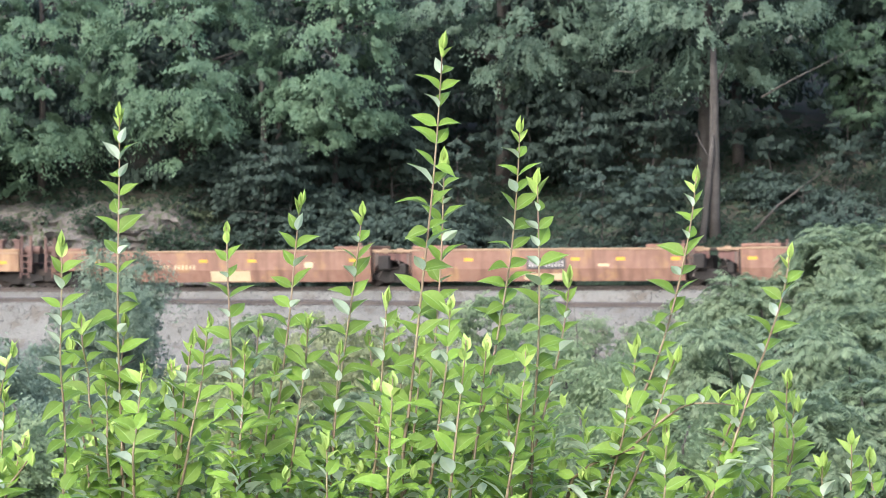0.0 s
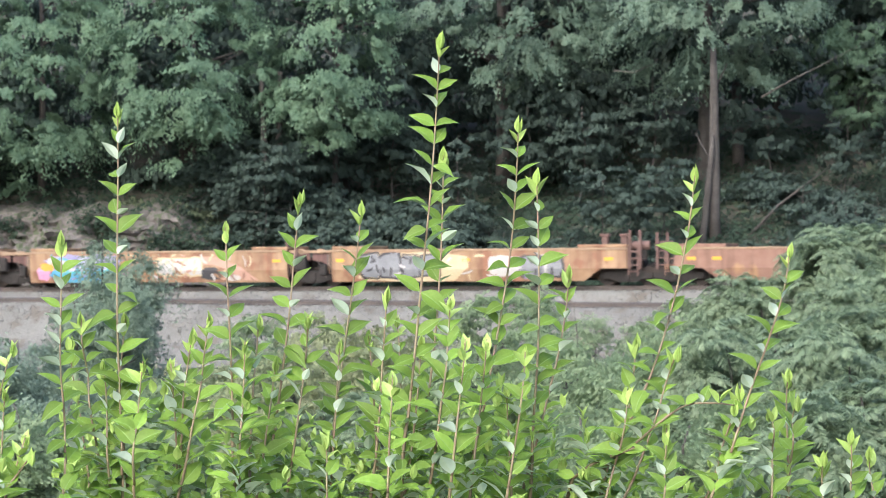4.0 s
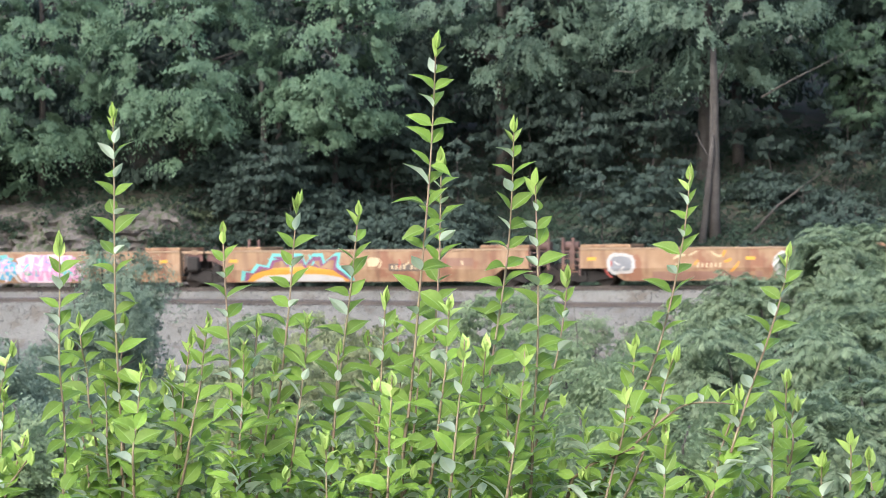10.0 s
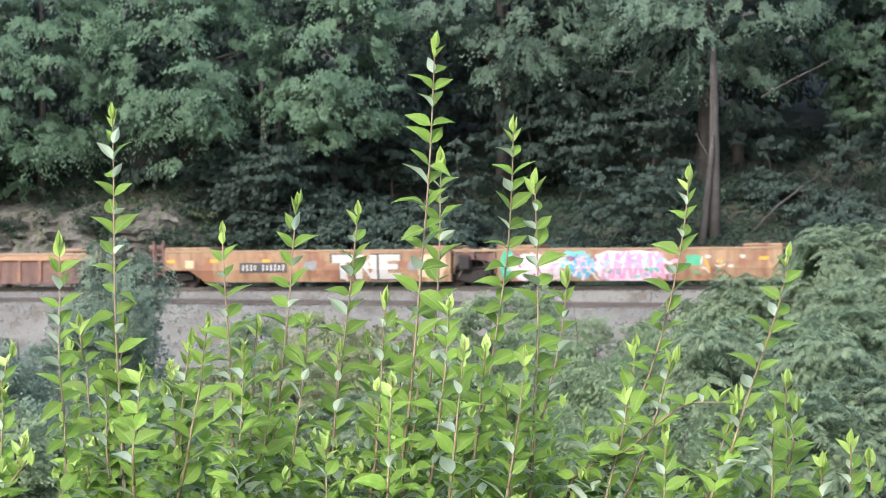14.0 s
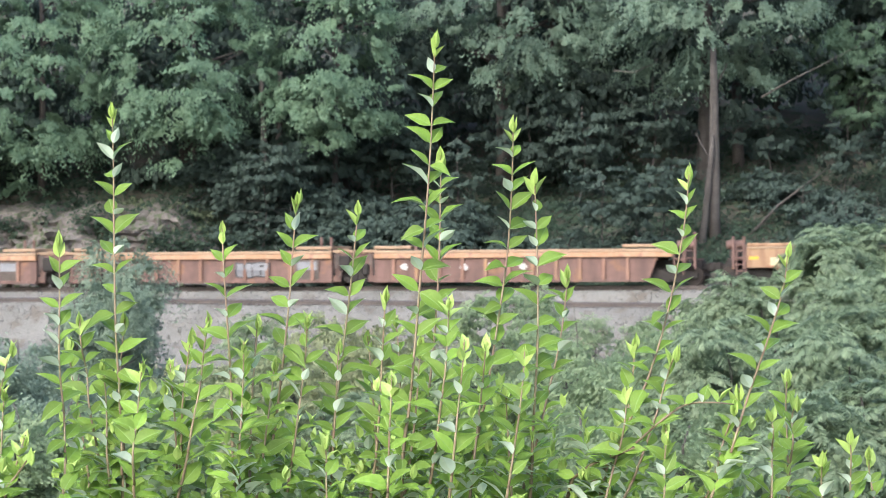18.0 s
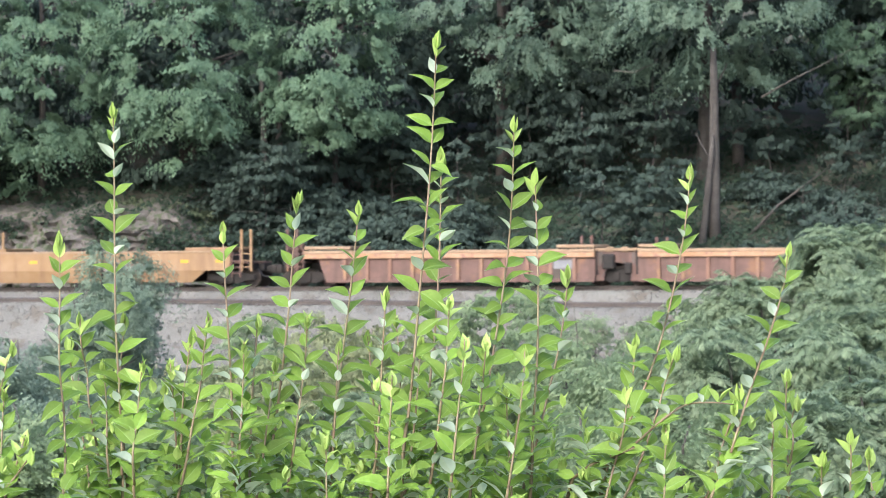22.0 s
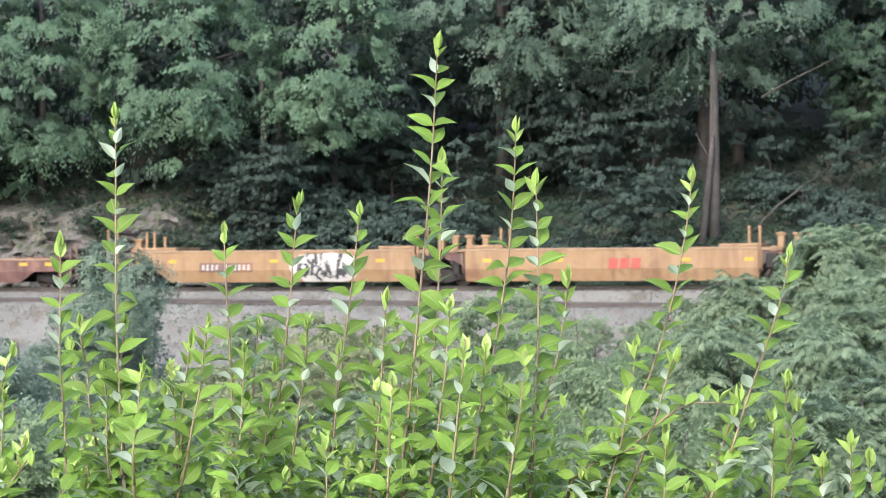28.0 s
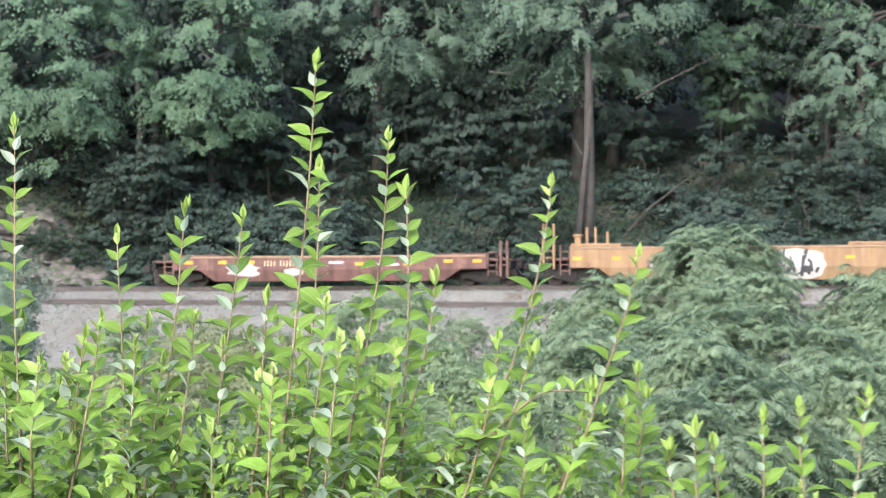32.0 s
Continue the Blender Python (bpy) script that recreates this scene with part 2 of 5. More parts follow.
def hill(x, y):
    """Height of the ground in the railway's frame."""
    k = noise.noise(Vector((x * 0.05, y * 0.05, 0.3)))
    j = noise.noise(Vector((x * 0.35, y * 0.35, 4.0)))
    if y < -8:
        prof = np.interp(y, [-1500, -150, -112, -100, -93, -60, -30, -12, -8], [10, 1.0, -0.15, -0.3, -1.6, -4.2, -4.6, -3.6, -2.7])
        return prof + k * (0.5 if y < -12 and y > -96 else 0.0)
    if y <= 4.2:
        return np.interp(y, [-8, -6.0, 4.2], [-2.7, -1.6, -0.62])
    left = np.clip((-8 - x) / 8, 0, 1)
    steep = np.interp(y, [4.2, 6.8, 8.6, 11, 14], [-0.62, -0.4, 2.2, 4.6, 5.8])
    gentle = np.interp(y, [4.2, 6.0, 14], [-0.62, 0.1, 3.2])
    base = left * steep + (1 - left) * gentle
    if y > 14:
        base = (5.8 * left + 3.2 * (1 - left)) + np.interp(y, [14, 70, 300, 1500], [0, 19, 80, 130])
    return base + (j * 0.55 + k * 0.8) * np.clip((y - 4.4) / 2, 0, 1)


def ground_sheet():
    xs = np.concatenate([[-1500, -800, -400, -220, -150], np.arange(-110, 112, 1.6), [150, 220, 400, 800, 1500]])
    ys = np.concatenate([[-1500, -700, -300, -180, -140], np.arange(-120, -8, 3.0), np.arange(-8, 4.3, 1.3), np.arange(4.4, 26, 0.8),
                         np.arange(26, 90, 4), [110, 160, 240, 400, 800, 1500]])
    v = [(x, y, hill(x, y)) for y in ys for x in xs]
    n = len(xs)
    f = [(r * n + c, r * n + c + 1, (r + 1) * n + c + 1, (r + 1) * n + c) for r in range(len(ys) - 1) for c in range(n - 1)]
    idx = []
    for r in range(len(ys) - 1):
        for c in range(n - 1):
            x, y = xs[c], ys[r]
            rocky = 4.3 < y < 9.6 + noise.noise(Vector((x * 0.2, 0, 7))) * 2.5 and x < -4 + noise.noise(Vector((0, y * 0.5, 2))) * 6
            idx.append(1 if rocky else 0)
    ob = put("ground", mesh("ground", v, f, [M_SOIL, M_ROCK], idx), None, TRACK)
    return tagged(ob, "overgrown hillside and valley floor with a bare rock cut", "ground", kind="structure")


ground_sheet()


ROCK_TOP = []


def rock_face():
    """The blasted rock cut behind the tracks, in ledges and cracks."""
    xs, us = np.arange(-60, -11.3, 0.22), np.linspace(0, 1, 34)
    v = []
    for x in xs:
        fade = min(1.0, max(0.0, (-11.5 - x) / 5))
        for u in us:
            back = max(0.0, u - 0.84) / 0.16
            y, z = 4.6 + 2.7 * min(u, 0.84) + 4.2 * back, -0.6 + (5.0 * min(u, 0.84) + 0.7 * back) * fade + (1 - fade) * 0.6 * u
            q = Vector((x * 0.5 + z * 0.25, z * 0.9, 3.0))
            slab = noise.cell(Vector((x * 0.8 + z * 0.4, z * 1.7, 0.5))) * 0.5 + noise.cell(Vector((x * 1.9, z * 3.1 + x * 0.3, 2.5))) * 0.22
            d = slab + noise.noise(q * 2.2) * 0.45 + noise.noise(q * 7.0) * 0.26 + noise.noise(q * 17.0) * 0.16
            v.append((x, y - d * (0.3 + 0.7 * math.sin(math.pi * min(u, 0.85))), z + noise.noise(q * 3.1) * 0.3))
    ROCK_TOP.extend(v)
    n = len(us)
    f = [(i * n + j, (i + 1) * n + j, (i + 1) * n + j + 1, i * n + j + 1) for i in range(len(xs) - 1) for j in range(n - 1)]
    ob = put("rock_face", mesh("rock_face", v, f, M_ROCK), None, TRACK)
    tagged(ob, "weathered grey-brown rock cut behind the tracks", "rock face", kind="structure")


rock_face()


def slope_cover():
    """Low leaves on the wooded slope, their shade held in a darkened leaf colour."""
    rng = np.random.default_rng(12)
    n = 170000
    x, y = rng.uniform(-40, 52, n), 4.6 + 22 * rng.uniform(0, 1, n) ** 1.5
    patch = np.array([noise.noise(Vector((a * 0.25, b * 0.3, 9))) for a, b in zip(x, y)])
    keep = patch + rng.uniform(-0.35, 0.35, n) > np.where(x < -11, np.where(y < 8.2, 0.12, -0.3), -0.4)
    x, y = x[keep], y[keep]
    z = np.array([hill(a, b) for a, b in zip(x, y)]) + rng.uniform(0.02, 0.4, len(x)) * (0.6 + patch[keep])
    y = np.where((x < -11) & (y < 9.5), y - 0.9, y)
    # plants rooted in the ledges of the rock cut
    r = np.array(ROCK_TOP)
    r = r[(r[:, 0] > -34) & (r[:, 2] > 0.9)]
    green = np.array([noise.noise(Vector((a * 0.55, 2.0, c * 0.8))) for a, _, c in r]) + 0.16 * (r[:, 2] - 3.0) + 0.05 * (r[:, 0] + 20)
    r = np.repeat(r[green > 0.08], 9, axis=0)
    r = r + rng.normal(size=r.shape) * (0.28, 0.12, 0.22) + (0, -0.14, 0)
    x, y, z = np.concatenate([x, r[:, 0]]), np.concatenate([y, r[:, 1]]), np.concatenate([z, r[:, 2]])
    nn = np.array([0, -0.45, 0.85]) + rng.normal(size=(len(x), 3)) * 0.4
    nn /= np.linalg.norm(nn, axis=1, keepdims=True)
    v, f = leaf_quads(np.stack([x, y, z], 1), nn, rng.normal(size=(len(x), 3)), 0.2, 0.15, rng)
    ob = put("ground_cover", fast_mesh("ground_cover", v, f, M_COVER_SHADE), None, TRACK)
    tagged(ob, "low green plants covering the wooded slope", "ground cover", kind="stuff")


slope_cover()


# ---- railway ----
NEAR = TRACK @ pose(0, -4.4, -0.58, 0, 0.509, 0)


def dip(x):
    """How far the near track lies below the far one at x."""
    return -0.58 - 0.00888 * x


def ballast_bed():
    xs = np.arange(-75, 76, 1.5)
    prof = [(-12.5, None, -3.7), (-9.5, None, -2.35), (-8.0, None, -1.75), (-6.6, None, -0.55), (-6.1, None, -0.27), (-5.9, None, -0.19), (-2.7, None, -0.19), (-2.35, None, -0.16),
            (-1.75, -0.30, 0), (-1.4, -0.19, 0), (1.4, -0.19, 0), (1.8, -0.32, 0), (3.6, -0.75, 0)]
    v = []
    for x in xs:
        for y, z, below in prof:
            h = (dip(x) + below) if z is None else z
            v.append((x, y + noise.noise(Vector((x * 0.7, y, 1))) * 0.08, h + noise.noise(Vector((x * 1.3, y * 2.0, 5))) * (0.05 if abs(y + 4.3) > 1.6 and abs(y) > 1.5 else 0.012)))
    n = len(prof)
    f = [(i * n + j, (i + 1) * n + j, (i + 1) * n + j + 1, i * n + j + 1) for i in range(len(xs) - 1) for j in range(n - 1)]
    ob = put("ballast", mesh("ballast", v, f, M_BALLAST), None, TRACK)
    tagged(ob, "grey crushed stone ballast bed under two tracks", "ballast", kind="structure")
    rng = np.random.default_rng(5)
    oct_v = np.array([(1, 0, 0), (-1, 0, 0), (0, 1, 0), (0, -1, 0), (0, 0, 1), (0, 0, -1)], float)
    oct_f = np.array([(0, 2, 4), (2, 1, 4), (1, 3, 4), (3, 0, 4), (2, 0, 5), (1, 2, 5), (3, 1, 5), (0, 3, 5)])
    vs, fs = [], []
    px = [p[0] for p in prof]
    for k in range(16000):
        x = rng.uniform(-34, 40)
        y = rng.uniform(-9.0, -5.9) if k % 3 else rng.uniform(-2.8, -1.5)
        zz = np.interp(y, px, [(dip(x) + b) if a is None else a for _, a, b in prof])
        size = rng.uniform(0.022, 0.06)
        turn = Euler(rng.uniform(0, 6, 3)).to_matrix()
        pts = (oct_v * rng.uniform(0.6, 1.2, 3) * size) @ np.array(turn)
        vs.append(pts + (x, y, zz + 0.008))
        fs.append(oct_f + 6 * k)
    st = put("ballast_stones", fast_mesh("ballast_stones", np.concatenate(vs), np.concatenate(fs), M_STONE), None, TRACK)
    tagged(st, "loose grey crushed stones on the ballast slope", "stones", kind="stuff")


RAIL_OUT = [(-0.07, -0.172), (0.07, -0.172), (0.07, -0.16), (0.012, -0.14), (0.012, -0.045), (0.036, -0.035), (0.036, 0.0), (-0.036, 0.0), (-0.036, -0.035), (-0.012, -0.045), (-0.012, -0.14), (-0.07, -0.16)]
TIE = None


def railway_track(m, label):
    global TIE
    t = tagged(new("railway_track"), label, "track", "parallel tracks")
    t.matrix_basis = m
    for y in (-0.7175 - 0.036, 0.7175 + 0.036):
        part("rail", prism([(y + a, b) for a, b in RAIL_OUT], -75, 75), M_RAIL, t)
        part("rail_head", prism([(y - 0.03, 0.0005), (y + 0.03, 0.0005), (y + 0.024, 0.006), (y - 0.024, 0.006)], -75, 75), M_RAILTOP, t, "worn shiny running surface")
    if TIE is None:
        bm = box(bmesh.new(), -0.115, 0.115, -1.3, 1.3, -0.34, -0.165, 0.012)
        TIE = bpy.data.meshes.new("sleeper")
        bm.to_mesh(TIE)
        bm.free()
        TIE.materials.append(M_TIE)
    rng = random.Random(3)
    for i in range(146):
        put("sleeper", TIE, t, pose(-33 + i * 0.5 + rng.uniform(-0.03, 0.03), rng.uniform(-0.05, 0.05), rng.uniform(-0.004, 0.006), 0, 0, rng.uniform(-1.2, 1.2)))
    return t


ballast_bed()
railway_track(TRACK, "railway track with rusty rails under the freight train")
railway_track(NEAR, "empty railway track with rusty rails on wooden sleepers")


# ---- train ----
WHEEL = {}


def truck_parts(car, x):
    """A two-axle truck at x: frames, bolster and turning wheelsets."""
    if not WHEEL:
        v, f = [], []
        for y in (-0.72, 0.72):
            s = -1 if y < 0 else 1
            a = tube([(0, y - s * 0.055, 0), (0, y + s * 0.05, 0), (0, y + s * 0.052, 0), (0, y + s * 0.075, 0)], [0.44, 0.42, 0.2, 0.12], 20)
            v, f = join((v, f), a)
        v, f = join((v, f), tube([(0, -0.95, 0), (0, 0.95, 0)], [0.085, 0.085], 10))
        WHEEL["set"] = mesh("wheelset", v, f, M_WHEEL)
        out = [(-1.12, 0.34), (-1.12, 0.56), (-0.7, 0.6), (-0.36, 0.74), (0.36, 0.74), (0.7, 0.6), (1.12, 0.56), (1.12, 0.34), (0.72, 0.3), (0.34, 0.17), (-0.34, 0.17), (-0.72, 0.3)]
        bm = plate(out, -0.06, 0.06)
        WHEEL["frame"] = bpy.data.meshes.new("side_frame")
        bm.to_mesh(WHEEL["frame"])
        bm.free()
        WHEEL["frame"].materials.append(M_DARK)
        bm = boxes((-0.22, 0.22, -1.05, 1.05, 0.42, 0.72), (-0.12, 0.12, -1.13, -1.0, 0.22, 0.62), bevel=0.02)
        WHEEL["bolster"] = bpy.data.meshes.new("bolster")
        bm.to_mesh(WHEEL["bolster"])
        bm.free()
        WHEEL["bolster"].materials.append(M_DARK)
    tr = put("truck", WHEEL["bolster"], car, pose(x, 0, 0), "black cast steel two-axle truck")
    for y in (-1.0, 1.0):
        put("side_frame", WHEEL["frame"], tr, pose(0, y, 0))
    for dx in (-0.89, 0.89):
        w = put("wheelset", WHEEL["set"], tr, pose(dx, 0, 0.425))
        SPIN.append((w, dx))


SPIN, CARS = [], []
SIDE = 1.5


def side_outline(a, b, top, fold, foot, cut_a, cut_b):
    """Upper and lower outlines (x, z) of one side; cut_a, cut_b: how far the foot draws in at a coupled end."""
    up = [(a, fold), (b, fold), (b, top), (a, top)]
    lo = [(a + cut_a, foot), (b - cut_b, foot), (b - cut_b * 0.62, fold), (a + cut_a * 0.62, fold)]
    return up, lo


def skin(y, z, fold, foot):
    """The outer face's y at height z on the viewer's side."""
    return -SIDE if z >= fold else -SIDE + 0.13 * (fold - z) / (fold - foot)


def well_car(q0, q1, style, colour, label, rear="joint", front="joint", trucks=(), reach=1.5):
    """One well unit between q0 and q1 along the train."""
    mid, half = (q0 + q1) / 2, (q1 - q0) / 2
    car = tagged(new("well_car"), label, "freight car", "well cars of the train")
    car["mid"] = mid
    CARS.append(car)
    body = BODY[colour]
    low = colour == "maroon"
    top, fold, foot = (1.30, 0.74, 0.24) if low else (1.60, 0.76, 0.22)
    ca, cb = (1.9 if rear == "coupled" else 0.0), (1.9 if front == "coupled" else 0.0)
    car["fold"], car["foot"] = fold, foot
    for s in (1, -1):
        name = "side_panel"
        if style == "smooth":
            up, lo = side_outline(-half, half, top, fold, foot, ca, cb)
            part(name, plate(up, -SIDE * s, (-SIDE + 0.16) * s), body, car)
            bm = plate(lo, -SIDE * s, (-SIDE + 0.14) * s)
            for v in bm.verts:
                if v.co.z < fold - 0.01:
                    v.co.y += 0.13 * s
            part("lower_panel", bm, body, car, "inclined lower side panel")
            part("top_chord", boxes((-half, half, (-SIDE - 0.03) * s, (-SIDE + 0.2) * s, top - 0.04, top + 0.05), bevel=0.015), M_DECK, car, "faded steel top chord")
        else:
            up = [(-half + ca * 0.55, foot), (half - cb * 0.55, foot), (half - cb * 0.35, 1.25), (-half + ca * 0.35, 1.25)]
            part(name, plate(up, (-SIDE + 0.1) * s, (-SIDE + 0.2) * s), body, car, "recessed brown side sheet")
            part("top_chord", boxes((-half, half, (-SIDE - 0.02) * s, (-SIDE + 0.26) * s, 1.24, 1.45), bevel=0.02), M_CHORD, car, "orange tubular top chord")
            part("top_rail", boxes((-half, half, (-SIDE + 0.02) * s, (-SIDE + 0.24) * s, 1.45, 1.60), bevel=0.03), M_DECK, car, "pale worn upper rail")
            part("bottom_chord", boxes((-half + ca * 0.55, half - cb * 0.55, (-SIDE + 0.01) * s, (-SIDE + 0.22) * s, foot - 0.04, foot + 0.08), bevel=0.01), body, car)
            if s == 1:
                n = int((2 * half - 1.6) / 1.0)
                for i in range(n + 1):
                    x = -half + 0.9 + i * (2 * half - 1.8) / n
                    if x > -half + ca * 0.6 and x < half - cb * 0.6:
                        part("rib", boxes((x - 0.08, x + 0.08, -SIDE - 0.01, -SIDE + 0.1, foot + 0.05, 1.245), bevel=0.015), BODY["rust"], car)
    part("floor_pan", boxes((-half + ca, half - cb, -SIDE + 0.2, SIDE - 0.2, foot + 0.02, foot + 0.1), bevel=0.0), M_DARK, car, "dark well floor")
    for sx, kind in ((-1, rear), (1, front)):
        x = sx * half
        a, b = sorted((x, x - sx * (2.2 if kind == "coupled" else 1.7)))
        part("end_deck", boxes((a, b, -SIDE + 0.06, SIDE - 0.06, top + 0.05, top + (0.12 if low else 0.20)), bevel=0.03), M_DECK if style == "ribbed" else body, car, "raised end deck plate")
        part("bulkhead", boxes((x - sx * 2.3 - 0.06, x - sx * 2.3 + 0.06, -SIDE + 0.17, SIDE - 0.17, foot + 0.1, top)), M_DARK, car, "dark end bulkhead")
        if kind == "coupled":
            end = x + sx * reach
            c, d = sorted((end - sx * 0.7, end))
            bm = boxes((c, d, -0.14, 0.14, 0.66, 0.94), bevel=0.04)
            e0, e1 = sorted((end - sx * 0.3, end + sx * 0.02))
            box(bm, e0, e1, -0.24, 0.22, 0.6, 1.0, 0.05)
            part("coupler", bm, M_DARK, car, "black knuckle coupler")
            c, d = sorted((x - sx * 1.6, end - sx * 0.5))
            part("draft_sill", boxes((c, d, -0.42, 0.42, 0.74, 1.08), bevel=0.02), M_DARK, car)
            c, d = sorted((x - sx * 0.05, end - sx * 0.75))
            part("end_platform", boxes((c, d, -1.25, 1.25, 1.06, 1.16), bevel=0.02), BODY["brown"], car, "low brown end platform")
            c, d = sorted((end - sx * 0.95, end - sx * 0.8))
            part("end_sill", boxes((c, d, -1.35, 1.35, 0.78, 1.14), bevel=0.02), M_DARK, car)
            part("end_wall", boxes((min(x, x + sx * 0.1), max(x, x + sx * 0.1), -1.34, 1.34, 0.8, top - 0.02), bevel=0.02), M_DARK, car, "dark end wall of the well")
            if not low and colour != "yellow":
                y, zr = -1.0, 1.74
                part("brake_reservoir", fast_tube([(x + sx * 0.15, y, zr), (x + sx * 0.22, y, zr), (x + sx * 0.85, y, zr), (x + sx * 0.92, y, zr)], 0.2, 12), BODY["brown"], car, "rusty brake air reservoir")
                part("reservoir_bracket", boxes((min(x + sx * 0.3, x + sx * 0.8), max(x + sx * 0.3, x + sx * 0.8), y - 0.1, y + 0.1, 1.15, 1.58), bevel=0.02), M_DARK, car)
            part("ladder", ladder_mesh(x + sx * 0.25, top), BODY["brown"], car, "steel end ladder")
            part("brake_rod", fast_tube([(x - sx * 0.4, -1.12, 0.7), (x + sx * 0.4, -1.15, 0.9), (end - sx * 0.9, -1.1, 0.82)], 0.03), M_WHEEL, car)
            truck_parts(car, x - sx * 0.1)
            part("air_hose", fast_tube([(end - sx * 0.75, -0.5, 0.8), (end - sx * 0.5, -0.52, 0.5), (end - sx * 0.1, -0.45, 0.4)], 0.03), M_BLACK, car)
        else:
            c, d = sorted((x - sx * 0.2, x + sx * 1.05))
            part("joint_platform", boxes((c, d, -1.3, 1.3, top - 0.10, top + 0.03), bevel=0.02), M_DECK, car, "flat platform over the shared truck")
            part("brake_gear", boxes((x + 0.3, x + 0.85, -1.42, -0.9, 0.72, 1.38) if sx > 0 else (x - 0.62, x - 0.3, -1.36, -0.9, 0.5, 1.02), bevel=0.06), M_DARK, car, "black brake cylinder housing")
            part("grab_iron", fast_tube([(x + sx * 0.14, -1.34, 0.6), (x + sx * 0.14, -1.4, 0.75), (x + sx * 0.14, -1.4, 1.35), (x + sx * 0.14, -1.34, 1.5)], 0.02), body, car)
            near = -1.22 - 0.02 * sx
            arch = [(x, 0.5), (x + sx * 0.22, 0.92), (x + sx * 0.55, 1.12), (x + sx * 1.0, 1.18), (x + sx * 1.0, top - 0.09), (x, top - 0.09)]
            if style == "ribbed":
                arch = [(x, foot), (x + sx * 0.36, foot), (x + sx * 0.42, 0.78), (x + sx * 0.66, 0.98), (x + sx * 1.0, 1.02), (x + sx * 1.0, top - 0.09), (x, top - 0.09)]
            part("corner_plate", plate(arch if sx > 0 else arch[::-1], near, near + 0.05), BODY["maroon"] if style == "smooth" else BODY["brown"], car, "rust-stained plate arching over the shared truck")
            part("gusset", plate([(x + sx * 0.06, 0.7), (x + sx * 0.3, 1.05), (x + sx * 0.3, top - 0.15), (x + sx * 0.06, top - 0.15)][::sx], near - 0.05, near - 0.01), M_GUSSET, car, "grey-brown gusset plate")
            part("deck_cleat", boxes((x + sx * 0.62 - 0.13, x + sx * 0.62 + 0.13, near - 0.06, near + 0.2, top - 0.14, top + 0.09), bevel=0.02), M_DECK, car, "pale worn deck cleat")
            part("step_rod", fast_tube([(x + sx * 0.75, near - 0.05, 1.2), (x + sx * 0.5, near - 0.1, 0.75), (x + sx * 0.3, near - 0.1, 0.4)], 0.025), M_GUSSET, car)
            part("joint_sill", boxes((c, d, -0.5, 0.5, 0.72, 1.3), bevel=0.03), M_DARK, car)
            part("end_wall", boxes((min(x, x + sx * 0.12), max(x, x + sx * 0.12), -1.3, 1.3, 0.5, top - 0.02), bevel=0.02), M_DARK, car, "dark end wall over the joint")
            part("brake_rod", fast_tube([(x, -1.1, 0.62), (x + sx * 0.5, -1.12, 0.86), (x + sx * 1.0, -1.1, 0.8)], 0.035), M_WHEEL, car)
    for x in trucks:
        truck_parts(car, x - mid)
    return car


def ladder_mesh(x, top):
    bm = bmesh.new()
    for dx in (-0.2, 0.2):
        box(bm, x + dx - 0.025, x + dx + 0.025, -1.42, -1.37, 0.45, top + 0.1)
    for k in range(4):
        box(bm, x - 0.2, x + 0.2, -1.41, -1.38, 0.6 + k * 0.28, 0.64 + k * 0.28)
    return bm


def fast_tube(points, r, sides=6):
    bm = bmesh.new()
    v, f = tube(points, [r] * len(points), sides)
    vs = [bm.verts.new(p) for p in v]
    for q in f:
        bm.faces.new([vs[i] for i in q])
    return bm


def paint(car, name, outline, material, layer=0, label=""):
    """A flat coat of paint with an outline (q, z) on the viewer's side of a car."""
    mid, fold, foot = car["mid"], car["fold"], car["foot"]
    bm = bmesh.new()
    bm.faces.new([bm.verts.new((q - mid, 0, min(max(z, foot + 0.01), 1.54))) for q, z in outline])
    bmesh.ops.bisect_plane(bm, geom=bm.verts[:] + bm.edges[:] + bm.faces[:], plane_co=(0, 0, fold), plane_no=(0, 0, 1))
    bmesh.ops.triangulate(bm, faces=bm.faces)
    for v in bm.verts:
        v.co.y = skin(0, v.co.z, fold, foot) - 0.004 - 0.003 * layer
    return part(name, bm, material, car, label)


def blot(q, z, w, h, seed, n=18, rough=0.18, spikes=0.0, square=0.7):
    r = random.Random(seed)
    out = []
    for i in range(n):
        a = 2 * math.pi * i / n
        k = 1 + r.uniform(-rough, rough) + (spikes if i % 2 else 0)
        c, s = math.cos(a), math.sin(a)
        out.append((q + w / 2 * k * math.copysign(abs(c) ** square, c), z + h / 2 * k * math.copysign(abs(s) ** square, s)))
    return out


def rect(q0, q1, z0, z1, lean=0.0):
    return [(q0, z0), (q1, z0), (q1 + lean, z1), (q0 + lean, z1)]


def marks(car, *qs, z=1.17):
    """Yellow reflector patches."""
    for q in qs:
        paint(car, "reflector", rect(q - 0.2, q + 0.2, z - 0.07, z + 0.07), M_YELLOW, 0, "yellow reflector patch")


